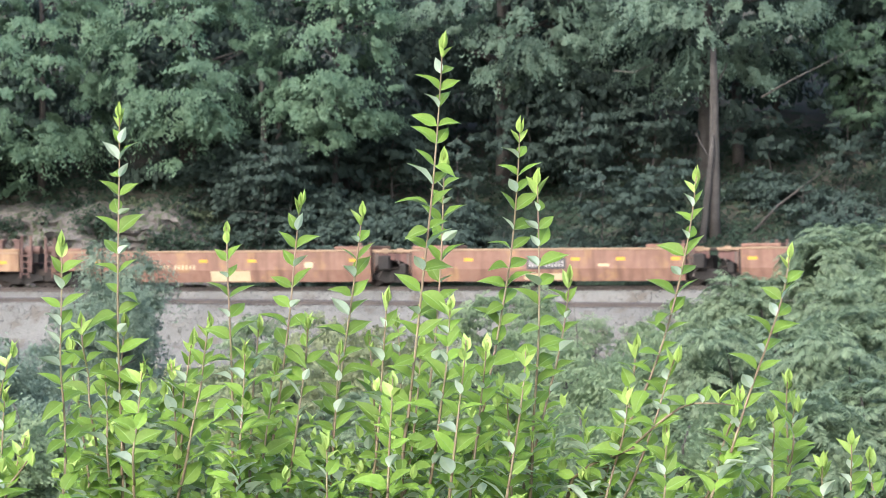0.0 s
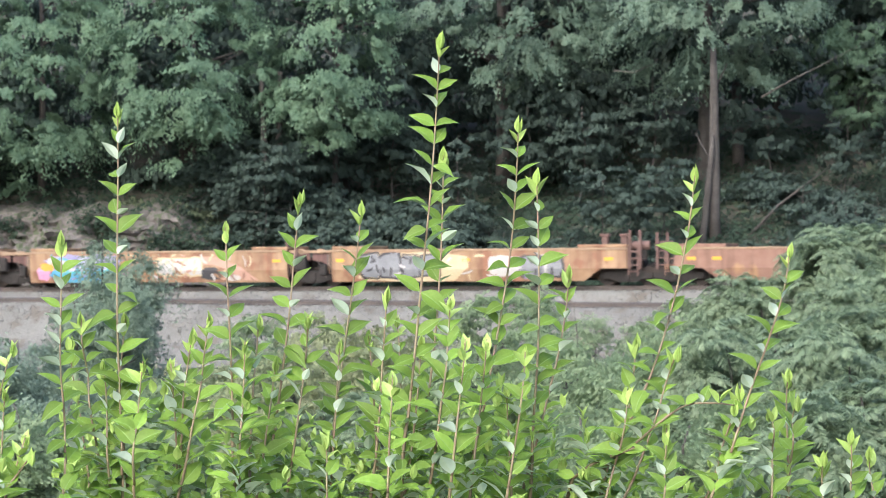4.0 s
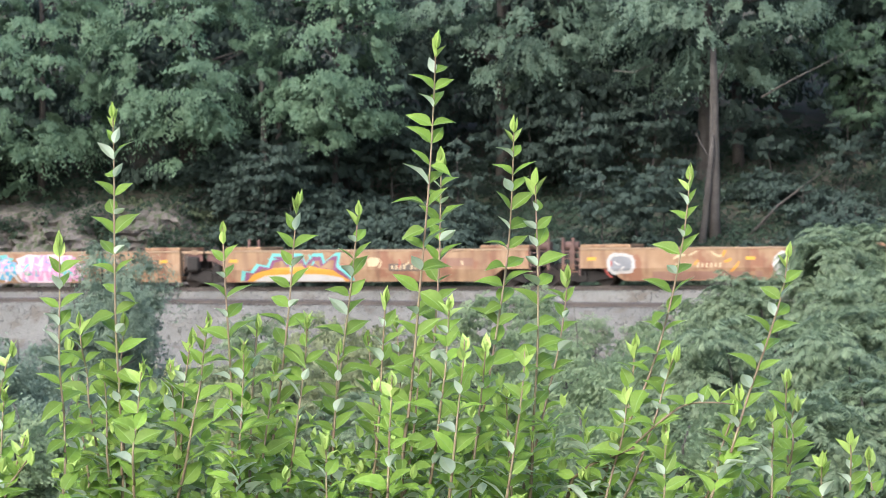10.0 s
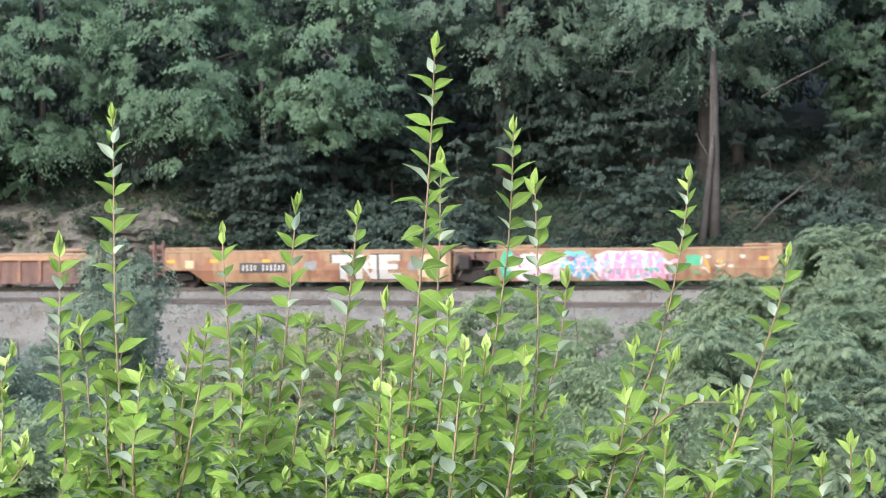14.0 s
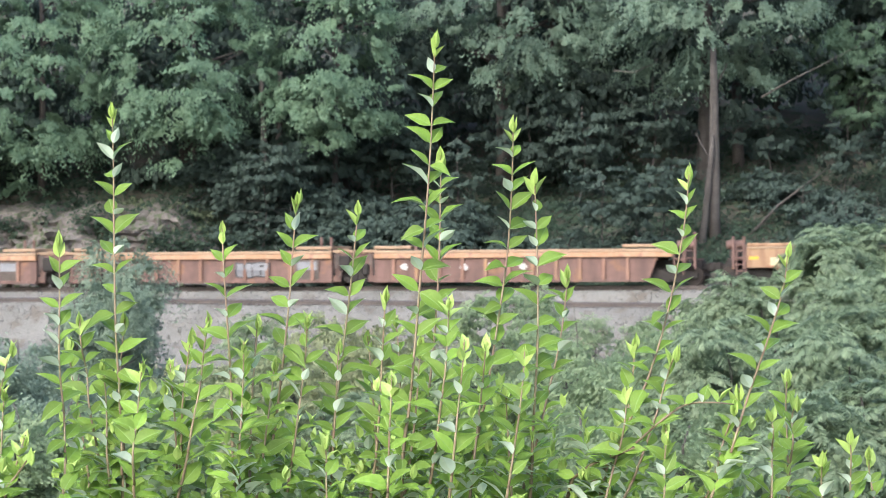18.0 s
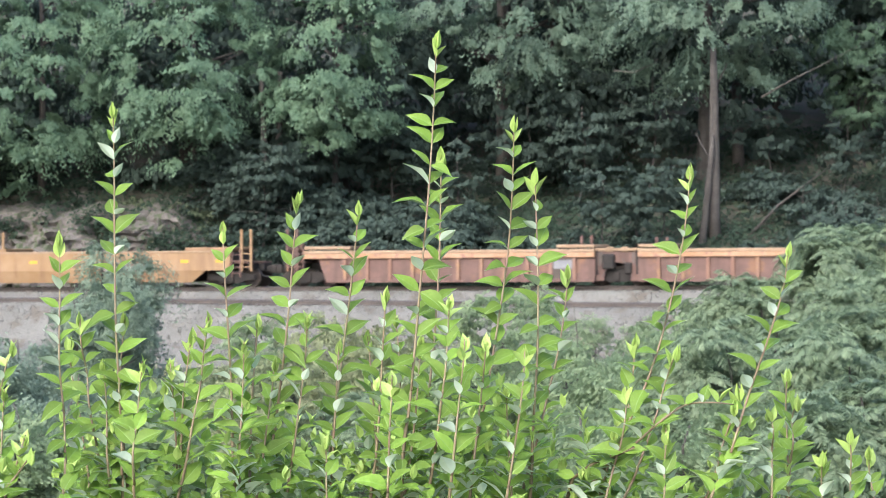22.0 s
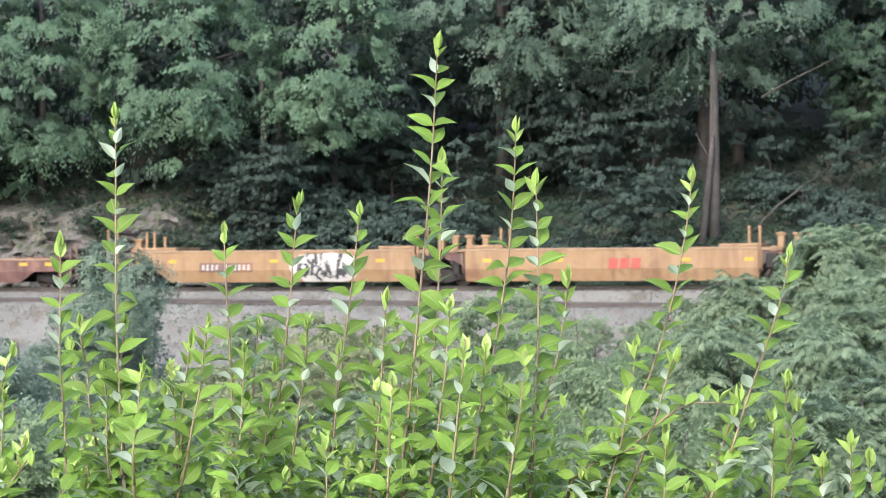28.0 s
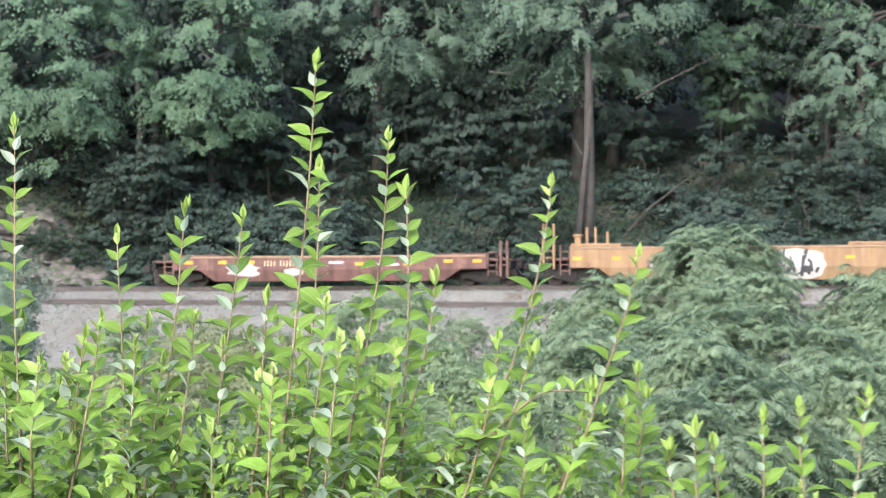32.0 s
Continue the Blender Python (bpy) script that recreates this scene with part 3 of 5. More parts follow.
def lettering(car, q0, q1, z, board=None, colour=None, h=0.2):
    """A row of short bars in place of the car's number."""
    if board:
        paint(car, "number_board", rect(q0 - 0.08, q1 + 0.08, z - h * 0.8, z + h * 0.8), board, 0, "dark number board")
    n = 11
    for i in range(n):
        if i != 4:
            w = (q1 - q0) / n
            a, b = q0 + (i + 0.2) * w, q0 + (i + 0.8) * w
            tall = h * (0.5 if i % 3 else 0.42)
            paint(car, "number_bar", [(a, z - tall), (b - 0.03, z - tall), (b, z - tall * 0.3), (a + w * 0.3, z), (b, z + tall * 0.4), (b - 0.02, z + tall), (a + 0.02, z + tall)], colour or M_CREAM, 1)


def fat_letters(car, q0, q1, n, seed, fill, edge, z0=0.3, z1=1.45):
    """Fat spray-painted shapes side by side with outlines."""
    r = random.Random(seed)
    w = (q1 - q0) / n
    for i in range(n):
        c, zc = q0 + w * (i + 0.5), (z0 + z1) / 2 + r.uniform(-0.05, 0.05)
        hh = (z1 - z0) * r.uniform(0.88, 1.05)
        paint(car, "spray_outline", blot(c, zc, w * 1.25, hh, seed + i, 20, 0.1, 0.0, 0.45), edge, 0 + i % 2)
        paint(car, "spray_fill", blot(c, zc, w * 0.98, hh * 0.84, seed + i, 20, 0.1, 0.0, 0.45), fill, 2 + i % 2)
        paint(car, "spray_gap", rect(c - w * 0.05, c + w * 0.06, zc - hh * (0.38 if i % 2 else -0.1), zc - hh * (0.05 if i % 2 else -0.38), 0.04), edge, 4)
        if r.random() < 0.5:
            paint(car, "spray_gap", blot(c + w * 0.1, zc + hh * 0.2, w * 0.3, hh * 0.16, seed + 50 + i, 8), edge, 4)


def scrawl(car, q0, q1, mats, n, seed, z0=0.35, z1=1.45, layer=5):
    """Sprayed strokes, bent and of uneven width, in several colours."""
    r = random.Random(seed)
    for i in range(n):
        q, z, a = r.uniform(q0, q1), r.uniform(z0, z1), r.uniform(0, 6.28)
        ln, w = r.uniform(0.2, 0.6), r.uniform(0.035, 0.09)
        bend = r.uniform(-0.9, 0.9)
        left, right = [], []
        for k in range(5):
            t = k / 4
            b = a + bend * t
            cq, cz = q + math.cos(b) * ln * t, z + math.sin(b) * ln * t
            h = w * (0.5 + math.sin(math.pi * (0.15 + 0.7 * t))) / 2
            left.append((cq - math.sin(b) * h, cz + math.cos(b) * h))
            right.append((cq + math.sin(b) * h, cz - math.cos(b) * h))
        ring = [(min(max(a1, q0 - 0.3), q1 + 0.3), min(max(b1, 0.26), 1.5)) for a1, b1 in left + right[::-1]]
        paint(car, "spray_stroke", ring, mats[i % len(mats)], layer + i % 3)


def posts(car, q, top=2.35, y=-1.38, gap=0.45, boxy=False):
    """A pair of upright posts on a deck, with ladder rungs, or short stanchions."""
    x, base = q - car["mid"], 1.3 if car["fold"] == 0.74 else 1.6
    mt = BODY["yellow"] if car["colour"] == "yellow" else BODY["brown"]
    for dx in ((0, gap) if gap else (0,)):
        if boxy:
            bm = boxes((x + dx * 1.9 - 0.14, x + dx * 1.9 + 0.14, y, y + 0.3, base, top), bevel=0.02)
            box(bm, x + dx * 1.9 - 0.2, x + dx * 1.9 + 0.2, y - 0.05, y + 0.35, top - 0.12, top, 0.02)
            part("stanchion", bm, mt, car, "short boxy container stanchion")
        else:
            part("post", boxes((x + dx - 0.055, x + dx + 0.055, y, y + 0.11, base - 0.9, top), bevel=0.015), mt, car, "upright grab post")
    if not boxy:
        for z in (0.9, 1.2, 1.5):
            part("rung", boxes((x, x + gap, y + 0.02, y + 0.06, z - 0.02, z + 0.02)), mt, car)


def unit(q0, q1, style, colour, label, **kw):
    c = well_car(q0, q1, style, colour, label, **kw)
    c["colour"] = colour
    return c


RUST = "empty rust-brown container well car"
c = unit(13.4, 27.2, "smooth", "rust", RUST, trucks=(28.4,))
marks(c, 13.9, 16.1, 18.5, 21, 23.5, 26)
paint(c, "patch", rect(15.4, 16.0, 0.75, 0.95), M_CREAM)
posts(c, 14.9, 1.95)
c = unit(-1.2, 11.0, "smooth", "rust", RUST + ", with a small sign", trucks=(12.2,))
marks(c, -0.85, 1.4, 3.7, 6.2, 8.2, 10.6)
lettering(c, 4.1, 5.7, 0.98, M_BLACK, M_WHITE, 0.3)
paint(c, "panel", rect(3.9, 5.7, 0.28, 0.56), M_CREAM, 0, "cream repair panel")
paint(c, "patch", rect(7.2, 7.7, 0.85, 0.97), M_CREAM)
posts(c, 10.9, 1.95)
c = unit(-18.1, -3.1, "smooth", "rust", RUST + ", with a white car number", rear="coupled", trucks=(-2.2,), reach=1.05)
marks(c, -17.4, -16.3, -11.05, -8.7, -3.9)
lettering(c, -13.4, -11.4, 0.9)
paint(c, "panel", rect(-10.7, -8.8, 0.26, 0.72), M_CREAM, 0, "cream repair panel")
paint(c, "patch", rect(-6.2, -5.8, 0.85, 1.1), M_CREAM)
posts(c, -18.9, 2.3)
posts(c, -3.6, 1.95)

TAN = "faded orange container well car"
c = unit(-33.6, -20.2, "smooth", "tan", TAN + " with dark grey and cream graffiti", front="coupled", trucks=(-34.6,), reach=1.05)
paint(c, "cream_splash", blot(-29.9, 0.85, 5.3, 1.35, 11, 22, 0.1), M_CREAM)
fat_letters(c, -32.2, -28.6, 4, 40, M_GREY, M_BLACK, 0.35, 1.5)
paint(c, "cream_splash", blot(-25.6, 0.9, 1.5, 1.0, 12), M_WHITE)
fat_letters(c, -24.9, -23.1, 2, 45, M_GREY, M_BLACK, 0.35, 1.45)
scrawl(c, -32.2, -28.6, (M_BLACK, M_GREY, M_WHITE), 16, 201)
scrawl(c, -24.9, -23.2, (M_VIOLET, M_WHITE, M_BLACK), 9, 202)
scrawl(c, -28.3, -25.6, (M_WHITE, M_CREAM), 6, 203)
marks(c, -33.2, -27.4, -21.0)
posts(c, -20.1, 2.4)
posts(c, -21.2, 2.25, boxy=True)
c = unit(-48.3, -35.7, "smooth", "tan", TAN + " with blue, violet and pink graffiti", trucks=(-49.2,))
paint(c, "pink_splash", blot(-47.6, 0.62, 0.7, 0.6, 21), M_PINK)
paint(c, "orange_splash", blot(-47.4, 0.95, 0.7, 0.35, 22), M_ORANGE, 1)
paint(c, "white_fleck", blot(-47.2, 1.2, 0.42, 0.28, 20, 9, 0.3), M_WHITE, 1)
paint(c, "blue_edge", blot(-44.1, 0.85, 0.5, 1.0, 19, 14), M_VIOLET, 0)
paint(c, "orange_splash", blot(-43.6, 1.05, 0.4, 0.4, 18, 9, 0.3), M_ORANGE, 1)
paint(c, "pink_splash", blot(-43.5, 0.5, 0.4, 0.4, 17, 9, 0.3), M_PINK, 1)
paint(c, "blue_field", blot(-45.7, 0.55, 3.4, 0.72, 23, 22), M_BLUE, 1)
paint(c, "violet_field", blot(-45.6, 1.05, 3.3, 0.8, 24, 24, 0.1, 0.22), M_VIOLET, 0)
for i in range(5):
    paint(c, "white_peak", blot(-46.75 + i * 0.56, 1.08 - 0.06 * (i % 2), 0.42, 0.72, 25 + i, 12, 0.2), M_LAVENDER, 2)
paint(c, "teal_line", rect(-46.8, -44.5, 0.66, 0.74, 0.1), M_TEAL, 3)
paint(c, "red_tag", rect(-42.9, -42.1, 0.7, 1.2), BODY["rust"])
paint(c, "red_tag", rect(-42.6, -42.4, 0.8, 1.3), M_CREAM, 1)
fat_letters(c, -41.9, -39.8, 3, 30, M_WHITE, M_CREAM, 0.45, 1.4)
paint(c, "pink_arc", [(-39.9, 1.4), (-39.0, 1.35), (-37.9, 0.9), (-37.1, 0.3), (-37.8, 0.3), (-38.5, 0.75), (-39.2, 1.0), (-40.0, 1.05)], M_SALMON)
paint(c, "dark_tag", blot(-39.4, 0.6, 0.9, 0.55, 37), M_BLACK, 1)
paint(c, "dark_tag", blot(-38.3, 0.42, 0.7, 0.25, 38), M_WHITE, 1)
scrawl(c, -47.2, -44.2, (M_VIOLET, M_TEAL, M_WHITE, M_BLUE), 26, 204)
scrawl(c, -43.6, -37.4, (M_SALMON, M_CREAM, M_WHITE, M_CREAM, BODY["rust"]), 40, 205)
marks(c, -36.2)
posts(c, -35.75, 2.25)
c = unit(-64.6, -50.4, "smooth", "tan", TAN + " with large white graffiti and a number", rear="coupled", reach=1.15)
paint(c, "tag_ring", blot(-62.8, 0.95, 1.25, 0.9, 51, 24, 0.08), M_WHITE)
paint(c, "tag_ring", blot(-62.8, 0.95, 0.95, 0.65, 51, 24, 0.08), M_GREY, 1)
lettering(c, -60.5, -58.4, 0.88)
paint(c, "pale_field", blot(-54.4, 0.88, 3.7, 1.2, 52, 24, 0.06, 0.0, 0.4), M_WHITE)
for i, q in enumerate((-56.0, -55.2, -54.5, -53.7, -52.9)):
    paint(c, "grey_stroke", rect(q, q + 0.12, 0.45, 1.35, 0.15 * (-1) ** i), M_GREY, 2)
    paint(c, "grey_stroke", rect(q, q + 0.4, 0.45 + 0.3 * (i % 3), 0.53 + 0.3 * (i % 3)), M_GREY, 3)
paint(c, "rust_field", rect(-61.5, -56.7, 0.26, 0.62), BODY["rust"])
scrawl(c, -56.0, -52.6, (M_GREY, M_PALEPINK, M_TEAL), 14, 206)
scrawl(c, -63.6, -62.6, (M_WHITE, M_RED), 5, 207, 0.7, 1.25)
scrawl(c, -61.0, -57.0, (M_CREAM, M_ORANGE), 8, 208, 0.9, 1.4)
marks(c, -64.1, -57.2, -51.0)
posts(c, -65.4, 2.1)
c = unit(-81.0, -66.9, "smooth", "tan", TAN + " with an orange and teal burst", front="coupled", trucks=(-81.9,), reach=1.15)
zig = [(-80.3, 0.28), (-80.2, 0.75), (-79.8, 0.68), (-79.5, 1.05), (-79.0, 0.95), (-78.75, 1.5), (-78.35, 1.5), (-78.1, 1.1), (-77.75, 1.5), (-77.35, 1.5),
       (-77.15, 1.08), (-76.8, 1.5), (-76.35, 1.5), (-76.25, 1.12), (-75.75, 1.52), (-75.5, 1.52), (-75.6, 1.0), (-75.0, 0.5), (-74.85, 0.28)]
paint(c, "teal_outline", zig, M_TEAL)
paint(c, "purple_inner", [(q * 0.93 - 77.6 * 0.07, z * 0.9) for q, z in zig], M_PURPLE, 1)
paint(c, "tan_inner", [(q * 0.86 - 77.6 * 0.14, z * 0.78) for q, z in zig], BODY["tan"], 2)
paint(c, "orange_dome", [(-80.0, 0.26), (-79.6, 0.6), (-78.6, 0.85), (-77.0, 0.92), (-75.9, 0.75), (-75.1, 0.26)], M_ORANGE, 3)
paint(c, "white_base", [(-79.7, 0.24), (-79.1, 0.5), (-77.8, 0.58), (-76.3, 0.55), (-75.5, 0.42), (-75.3, 0.24)], M_WHITE, 4)
lettering(c, -73.2, -71.2, 0.85, M_GUSSET)
paint(c, "red_tag", rect(-70.9, -69.4, 0.9, 1.25), BODY["rust"])
paint(c, "white_fleck", blot(-74.0, 1.1, 0.6, 0.4, 61), M_CREAM)
scrawl(c, -79.4, -75.6, (M_PURPLE, M_TEAL), 10, 209, 0.95, 1.3)
scrawl(c, -74.4, -69.0, (M_CREAM, M_RED), 6, 210, 0.8, 1.3)
marks(c, -67.5, -80.6)
posts(c, -79.9, 2.15)
posts(c, -66.5, 2.35)
c = unit(-95.7, -83.2, "smooth", "tan", TAN + " with pink, green and violet graffiti", trucks=(-96.8,))
paint(c, "green_field", blot(-95.25, 0.9, 0.7, 1.2, 71), M_GREEN)
paint(c, "pink_field", blot(-93.9, 0.8, 2.3, 1.2, 72, 20, 0.12), M_PALEPINK, 1)
paint(c, "teal_field", blot(-92.2, 1.1, 1.2, 0.75, 73, 16, 0.2, 0.3), M_TEAL, 2)
paint(c, "violet_field", blot(-91.9, 0.85, 1.0, 0.9, 74, 14, 0.1, 0.25), M_BLUE, 3)
paint(c, "pink_field", blot(-89.8, 0.85, 3.0, 1.3, 75, 22, 0.1, 0.12), M_PALEPINK, 2)
for i in range(6):
    a = -91.1 + i * 0.47
    paint(c, "pink_letter", [(a, 0.3), (a + 0.24, 1.42), (a + 0.4, 1.42), (a + 0.52, 0.3), (a + 0.36, 0.3), (a + 0.3, 0.7), (a + 0.22, 0.7), (a + 0.16, 0.3)], M_PINK, 3 + i % 2)
for i in range(12):
    paint(c, "pink_stroke", blot(-94.4 + i * 0.6, 0.45 + (i * 37 % 10) * 0.09, 0.35, 0.16, 80 + i, 8, 0.3), M_PINK if i % 3 else M_GREEN, 4)
paint(c, "green_field", blot(-87.0, 1.1, 0.7, 0.5, 76), M_GREEN, 1)
for i in range(4):
    paint(c, "white_fleck", blot(-86.4 + i * 0.5, 1.25 - 0.2 * (i % 3), 0.26, 0.16, 77 + i, 8), M_WHITE)
scrawl(c, -94.9, -91.8, (M_PINK, M_WHITE, M_PURPLE, M_PALEPINK, M_PINK, M_WHITE), 54, 217)
scrawl(c, -92.6, -88.0, (M_PINK, M_WHITE, M_VIOLET, M_PALEPINK, M_PINK, M_TEAL), 60, 211)
scrawl(c, -95.4, -94.4, (M_TEAL, M_GREEN, M_WHITE), 6, 212)
scrawl(c, -87.4, -85.4, (M_GREEN, M_WHITE, M_ORANGE), 9, 213)
marks(c, -84.0)
c = unit(-111.3, -97.8, "smooth", "tan", TAN + " with white outlined letters and a number", rear="coupled", reach=1.6)
lettering(c, -107.6, -105.5, 0.86, M_BLACK, M_WHITE, 0.28)
TNE = (
    [(0.0, 1.0), (1.0, 1.0), (1.0, 0.7), (0.66, 0.68), (0.7, 0.0), (0.36, 0.0), (0.36, 0.68), (0.02, 0.66)],
    [(0.0, 0.0), (0.02, 1.0), (0.34, 1.0), (0.66, 0.5), (0.66, 1.0), (0.98, 0.98), (0.98, 0.0), (0.68, 0.0), (0.32, 0.52), (0.32, 0.0)],
    [(0.0, 0.0), (0.0, 1.0), (0.96, 1.0), (0.96, 0.76), (0.4, 0.74), (0.4, 0.62), (0.86, 0.6), (0.86, 0.4), (0.4, 0.38), (0.4, 0.25), (1.0, 0.24), (1.0, 0.0)],
)
for i, glyph in enumerate(TNE):
    at, wide = (-103.3, -102.2, -101.1)[i], 1.02
    paint(c, "spray_outline", [(at - 0.1 + (x * 1.16) * wide, 0.27 + z * 1.2) for x, z in glyph], M_BLACK, i % 2)
    paint(c, "spray_letter", [(at + x * wide, 0.34 + z * 1.08) for x, z in glyph], M_WHITE, 2 + i % 2)
paint(c, "white_ring", blot(-98.7, 0.9, 1.35, 1.1, 95, 20, 0.14), M_CREAM)
paint(c, "white_ring", blot(-98.8, 0.95, 0.45, 0.5, 96), M_GREY, 1)
paint(c, "grey_fleck", blot(-99.5, 0.9, 0.5, 0.4, 97, 8), M_GREY)
paint(c, "dark_fleck", blot(-104.3, 0.95, 0.6, 0.5, 98, 10, 0.3), M_GREY)
paint(c, "patch", rect(-110.3, -109.9, 0.85, 1.2), M_CREAM)
scrawl(c, -103.0, -100.4, (M_WHITE,), 3, 214)
scrawl(c, -99.2, -98.1, (M_WHITE, M_GREY), 5, 215, 0.6, 1.2)
marks(c, -111.0, -108.9, -106.4)
posts(c, -111.9, 2.1)

BROWN = "brown ribbed well car with orange top chord"
c = unit(-127.9, -114.5, "ribbed", "brown", BROWN + " and white splashes", front="coupled", trucks=(-128.9,), reach=1.6)
for i in range(5):
    paint(c, "white_fleck", blot(-126.5 + i * 1.35, 0.85 + 0.1 * (i % 2), 0.36, 0.26, 101 + i, 11, 0.35), M_WHITE)
posts(c, -114.0, 2.3)
posts(c, -126.0, 2.1)
c = unit(-142.4, -129.9, "ribbed", "brown", BROWN + " and a grey panel", trucks=(-143.4,))
paint(c, "dark_panel", rect(-131.6, -130.5, 0.28, 1.2), M_GUSSET, 0)
paint(c, "grey_panel", rect(-131.5, -130.6, 0.75, 1.12), M_GREY, 1)
fat_letters(c, -134.4, -132.9, 2, 107, M_GREY, M_BLACK, 0.4, 1.15)
posts(c, -130.4, 2.2)
posts(c, -141.6, 2.1)
c = unit(-157.6, -144.3, "ribbed", "brown", BROWN, rear="coupled", reach=1.75)
paint(c, "dark_panel", rect(-146.2, -145.2, 0.28, 1.2), M_GUSSET, 0)
paint(c, "grey_panel", rect(-146.1, -145.3, 0.75, 1.12), M_GREY, 1)
posts(c, -144.9, 2.2)
posts(c, -158.4, 2.6)

YEL = "yellow-tan container well car"
c = unit(-173.9, -161.1, "smooth", "yellow", YEL + " with a dark car number board", front="coupled", trucks=(-175.2,), reach=1.75)
lettering(c, -167.4, -165.0, 0.88, BODY["brown"], M_WHITE, 0.26)
marks(c, -173.2, -170.8, -167.9, -163.3, -161.6)
posts(c, -174.87, 2.25, boxy=True, gap=0.342)
posts(c, -173.5, 2.25, boxy=True, gap=0)
posts(c, -172.8, 2.55, gap=0.4)
posts(c, -160.6, 2.6)
c = unit(-189.4, -176.5, "smooth", "yellow", YEL + " with a red painted mark", trucks=(-190.6,))
for i in range(3):
    q = -183.0 + i * 0.5
    paint(c, "red_mark", rect(q, q + 0.4, 0.75, 1.2, 0.05), M_RED, 1)
marks(c, -188.4, -185.2, -179.6, -176.9, z=1.13)
posts(c, -176.9, 2.55)
posts(c, -175.55, 2.25, boxy=True, gap=0)
posts(c, -189.87, 2.25, boxy=True, gap=0.342)
posts(c, -188.5, 2.25, boxy=True, gap=0)
posts(c, -187.8, 2.55, gap=0.4)
c = unit(-205.2, -191.7, "smooth", "yellow", YEL + " with black and white graffiti", rear="coupled", reach=1.85)
lettering(c, -201.8, -199.4, 0.88, BODY["brown"], M_WHITE, 0.26)
paint(c, "white_field", blot(-195.95, 0.85, 3.1, 1.3, 111, 22, 0.12, 0.08), M_WHITE)
for i in range(9):
    q = -197.2 + i * 0.3
    paint(c, "black_stroke", rect(q, q + 0.14, 0.35 + 0.08 * (i % 3), 0.75 + 0.25 * (i % 4), 0.1 * (-1) ** i), M_BLACK, 2)
for i in range(3):
    paint(c, "black_blot", blot(-196.9 + i * 0.9, 0.8, 0.55, 0.6, 115 + i, 10), M_BLACK, 3)
    paint(c, "white_dot", blot(-196.9 + i * 0.9, 0.9, 0.22, 0.2, 118 + i, 8), M_WHITE, 4)
scrawl(c, -197.2, -194.8, (M_BLACK, M_WHITE), 26, 216)
marks(c, -204.9, -203.2, -198.3, -193.3, z=1.16)
posts(c, -206.4, 2.65)
posts(c, -204.9, 2.2, boxy=True, gap=0)
posts(c, -204.5, 2.5, gap=0.38)
posts(c, -203.6, 2.3, gap=0)
posts(c, -191.6, 2.55)
posts(c, -190.52, 2.25, boxy=True, gap=0)
c = unit(-223.2, -208.9, "smooth", "maroon", "dark maroon low-sided container well car ending the train", rear="coupled", front="coupled", reach=1.85)
lettering(c, -219.0, -217.4, 1.02, None, M_CREAM, 0.26)
paint(c, "white_fleck", blot(-219.9, 0.72, 1.5, 0.45, 121, 14, 0.3), M_WHITE)
paint(c, "white_fleck", blot(-217.6, 0.62, 0.9, 0.3, 122, 12, 0.3), M_WHITE)
for q in (-222.5, -220.9, -219.6, -214.6, -212.4, -210.6, -209.3):
    marks(c, q, z=1.08 if q < -214.7 or q > -211 else 0.98)
paint(c, "patch", rect(-214.0, -212.8, 0.9, 1.0), M_PALEPINK)
paint(c, "patch", rect(-216.0, -215.3, 1.0, 1.1), M_PALEPINK)
posts(c, -208.3, 1.95, gap=0.3)


# ---- woods ----
def ground_z(x, y):
    """World height of the ground at a world place."""
    p = TRACK.inverted() @ Vector((x, y, 0))
    return (TRACK @ Vector((p.x, p.y, hill(p.x, p.y)))).z


def crown_mesh(name, seed, rx, rz, boughs, clusters, leaves, size, material, flat=0.55, spread=1.7, hollow=0.55):
    """A crown of drooping boughs, each of several clusters of leaves, round (0, 0, 0)."""
    rng = np.random.default_rng(seed)
    cs, ns, ws = [], [], []
    for b in range(boughs):
        d = rng.normal(size=3)
        d /= np.linalg.norm(d)
        r = rng.uniform(hollow, 1.0)
        c = d * r * np.array([rx, rx, rz])
        o = np.array([d[0], d[1], 0.0]) + rng.normal(size=3) * [0.25, 0.25, 0]
        o /= np.linalg.norm(o) + 1e-6
        side = np.array([-o[1], o[0], 0])
        R = spread * rng.uniform(0.6, 1.25)
        for k in range(clusters):
            t, s = rng.uniform(-0.8, 1.0), rng.uniform(-1, 1)
            cc = c + o * t * R + side * s * R * (1 - 0.45 * abs(t)) + np.array([0, 0, -0.38 * R * (t * t * (t > 0) + 0.5 * s * s) + rng.normal() * 0.12 * R])
            n = leaves
            off = rng.normal(size=(n, 3)) * np.array([0.15, 0.15, 0.15 * flat]) * R
            up = np.array([o[0] * 0.6, o[1] * 0.6, 0.75]) + rng.normal(size=(n, 3)) * 0.3 + off * 1.6 / R
            cs.append(cc + off)
            ns.append(up / np.linalg.norm(up, axis=1, keepdims=True))
            ws.append(o + np.array([0, 0, -0.5]) + rng.normal(size=(n, 3)) * 0.7)
    v, f = leaf_quads(np.concatenate(cs), np.concatenate(ns), np.concatenate(ws), size, size * 0.68, rng)
    return fast_mesh(name, v, f, material)


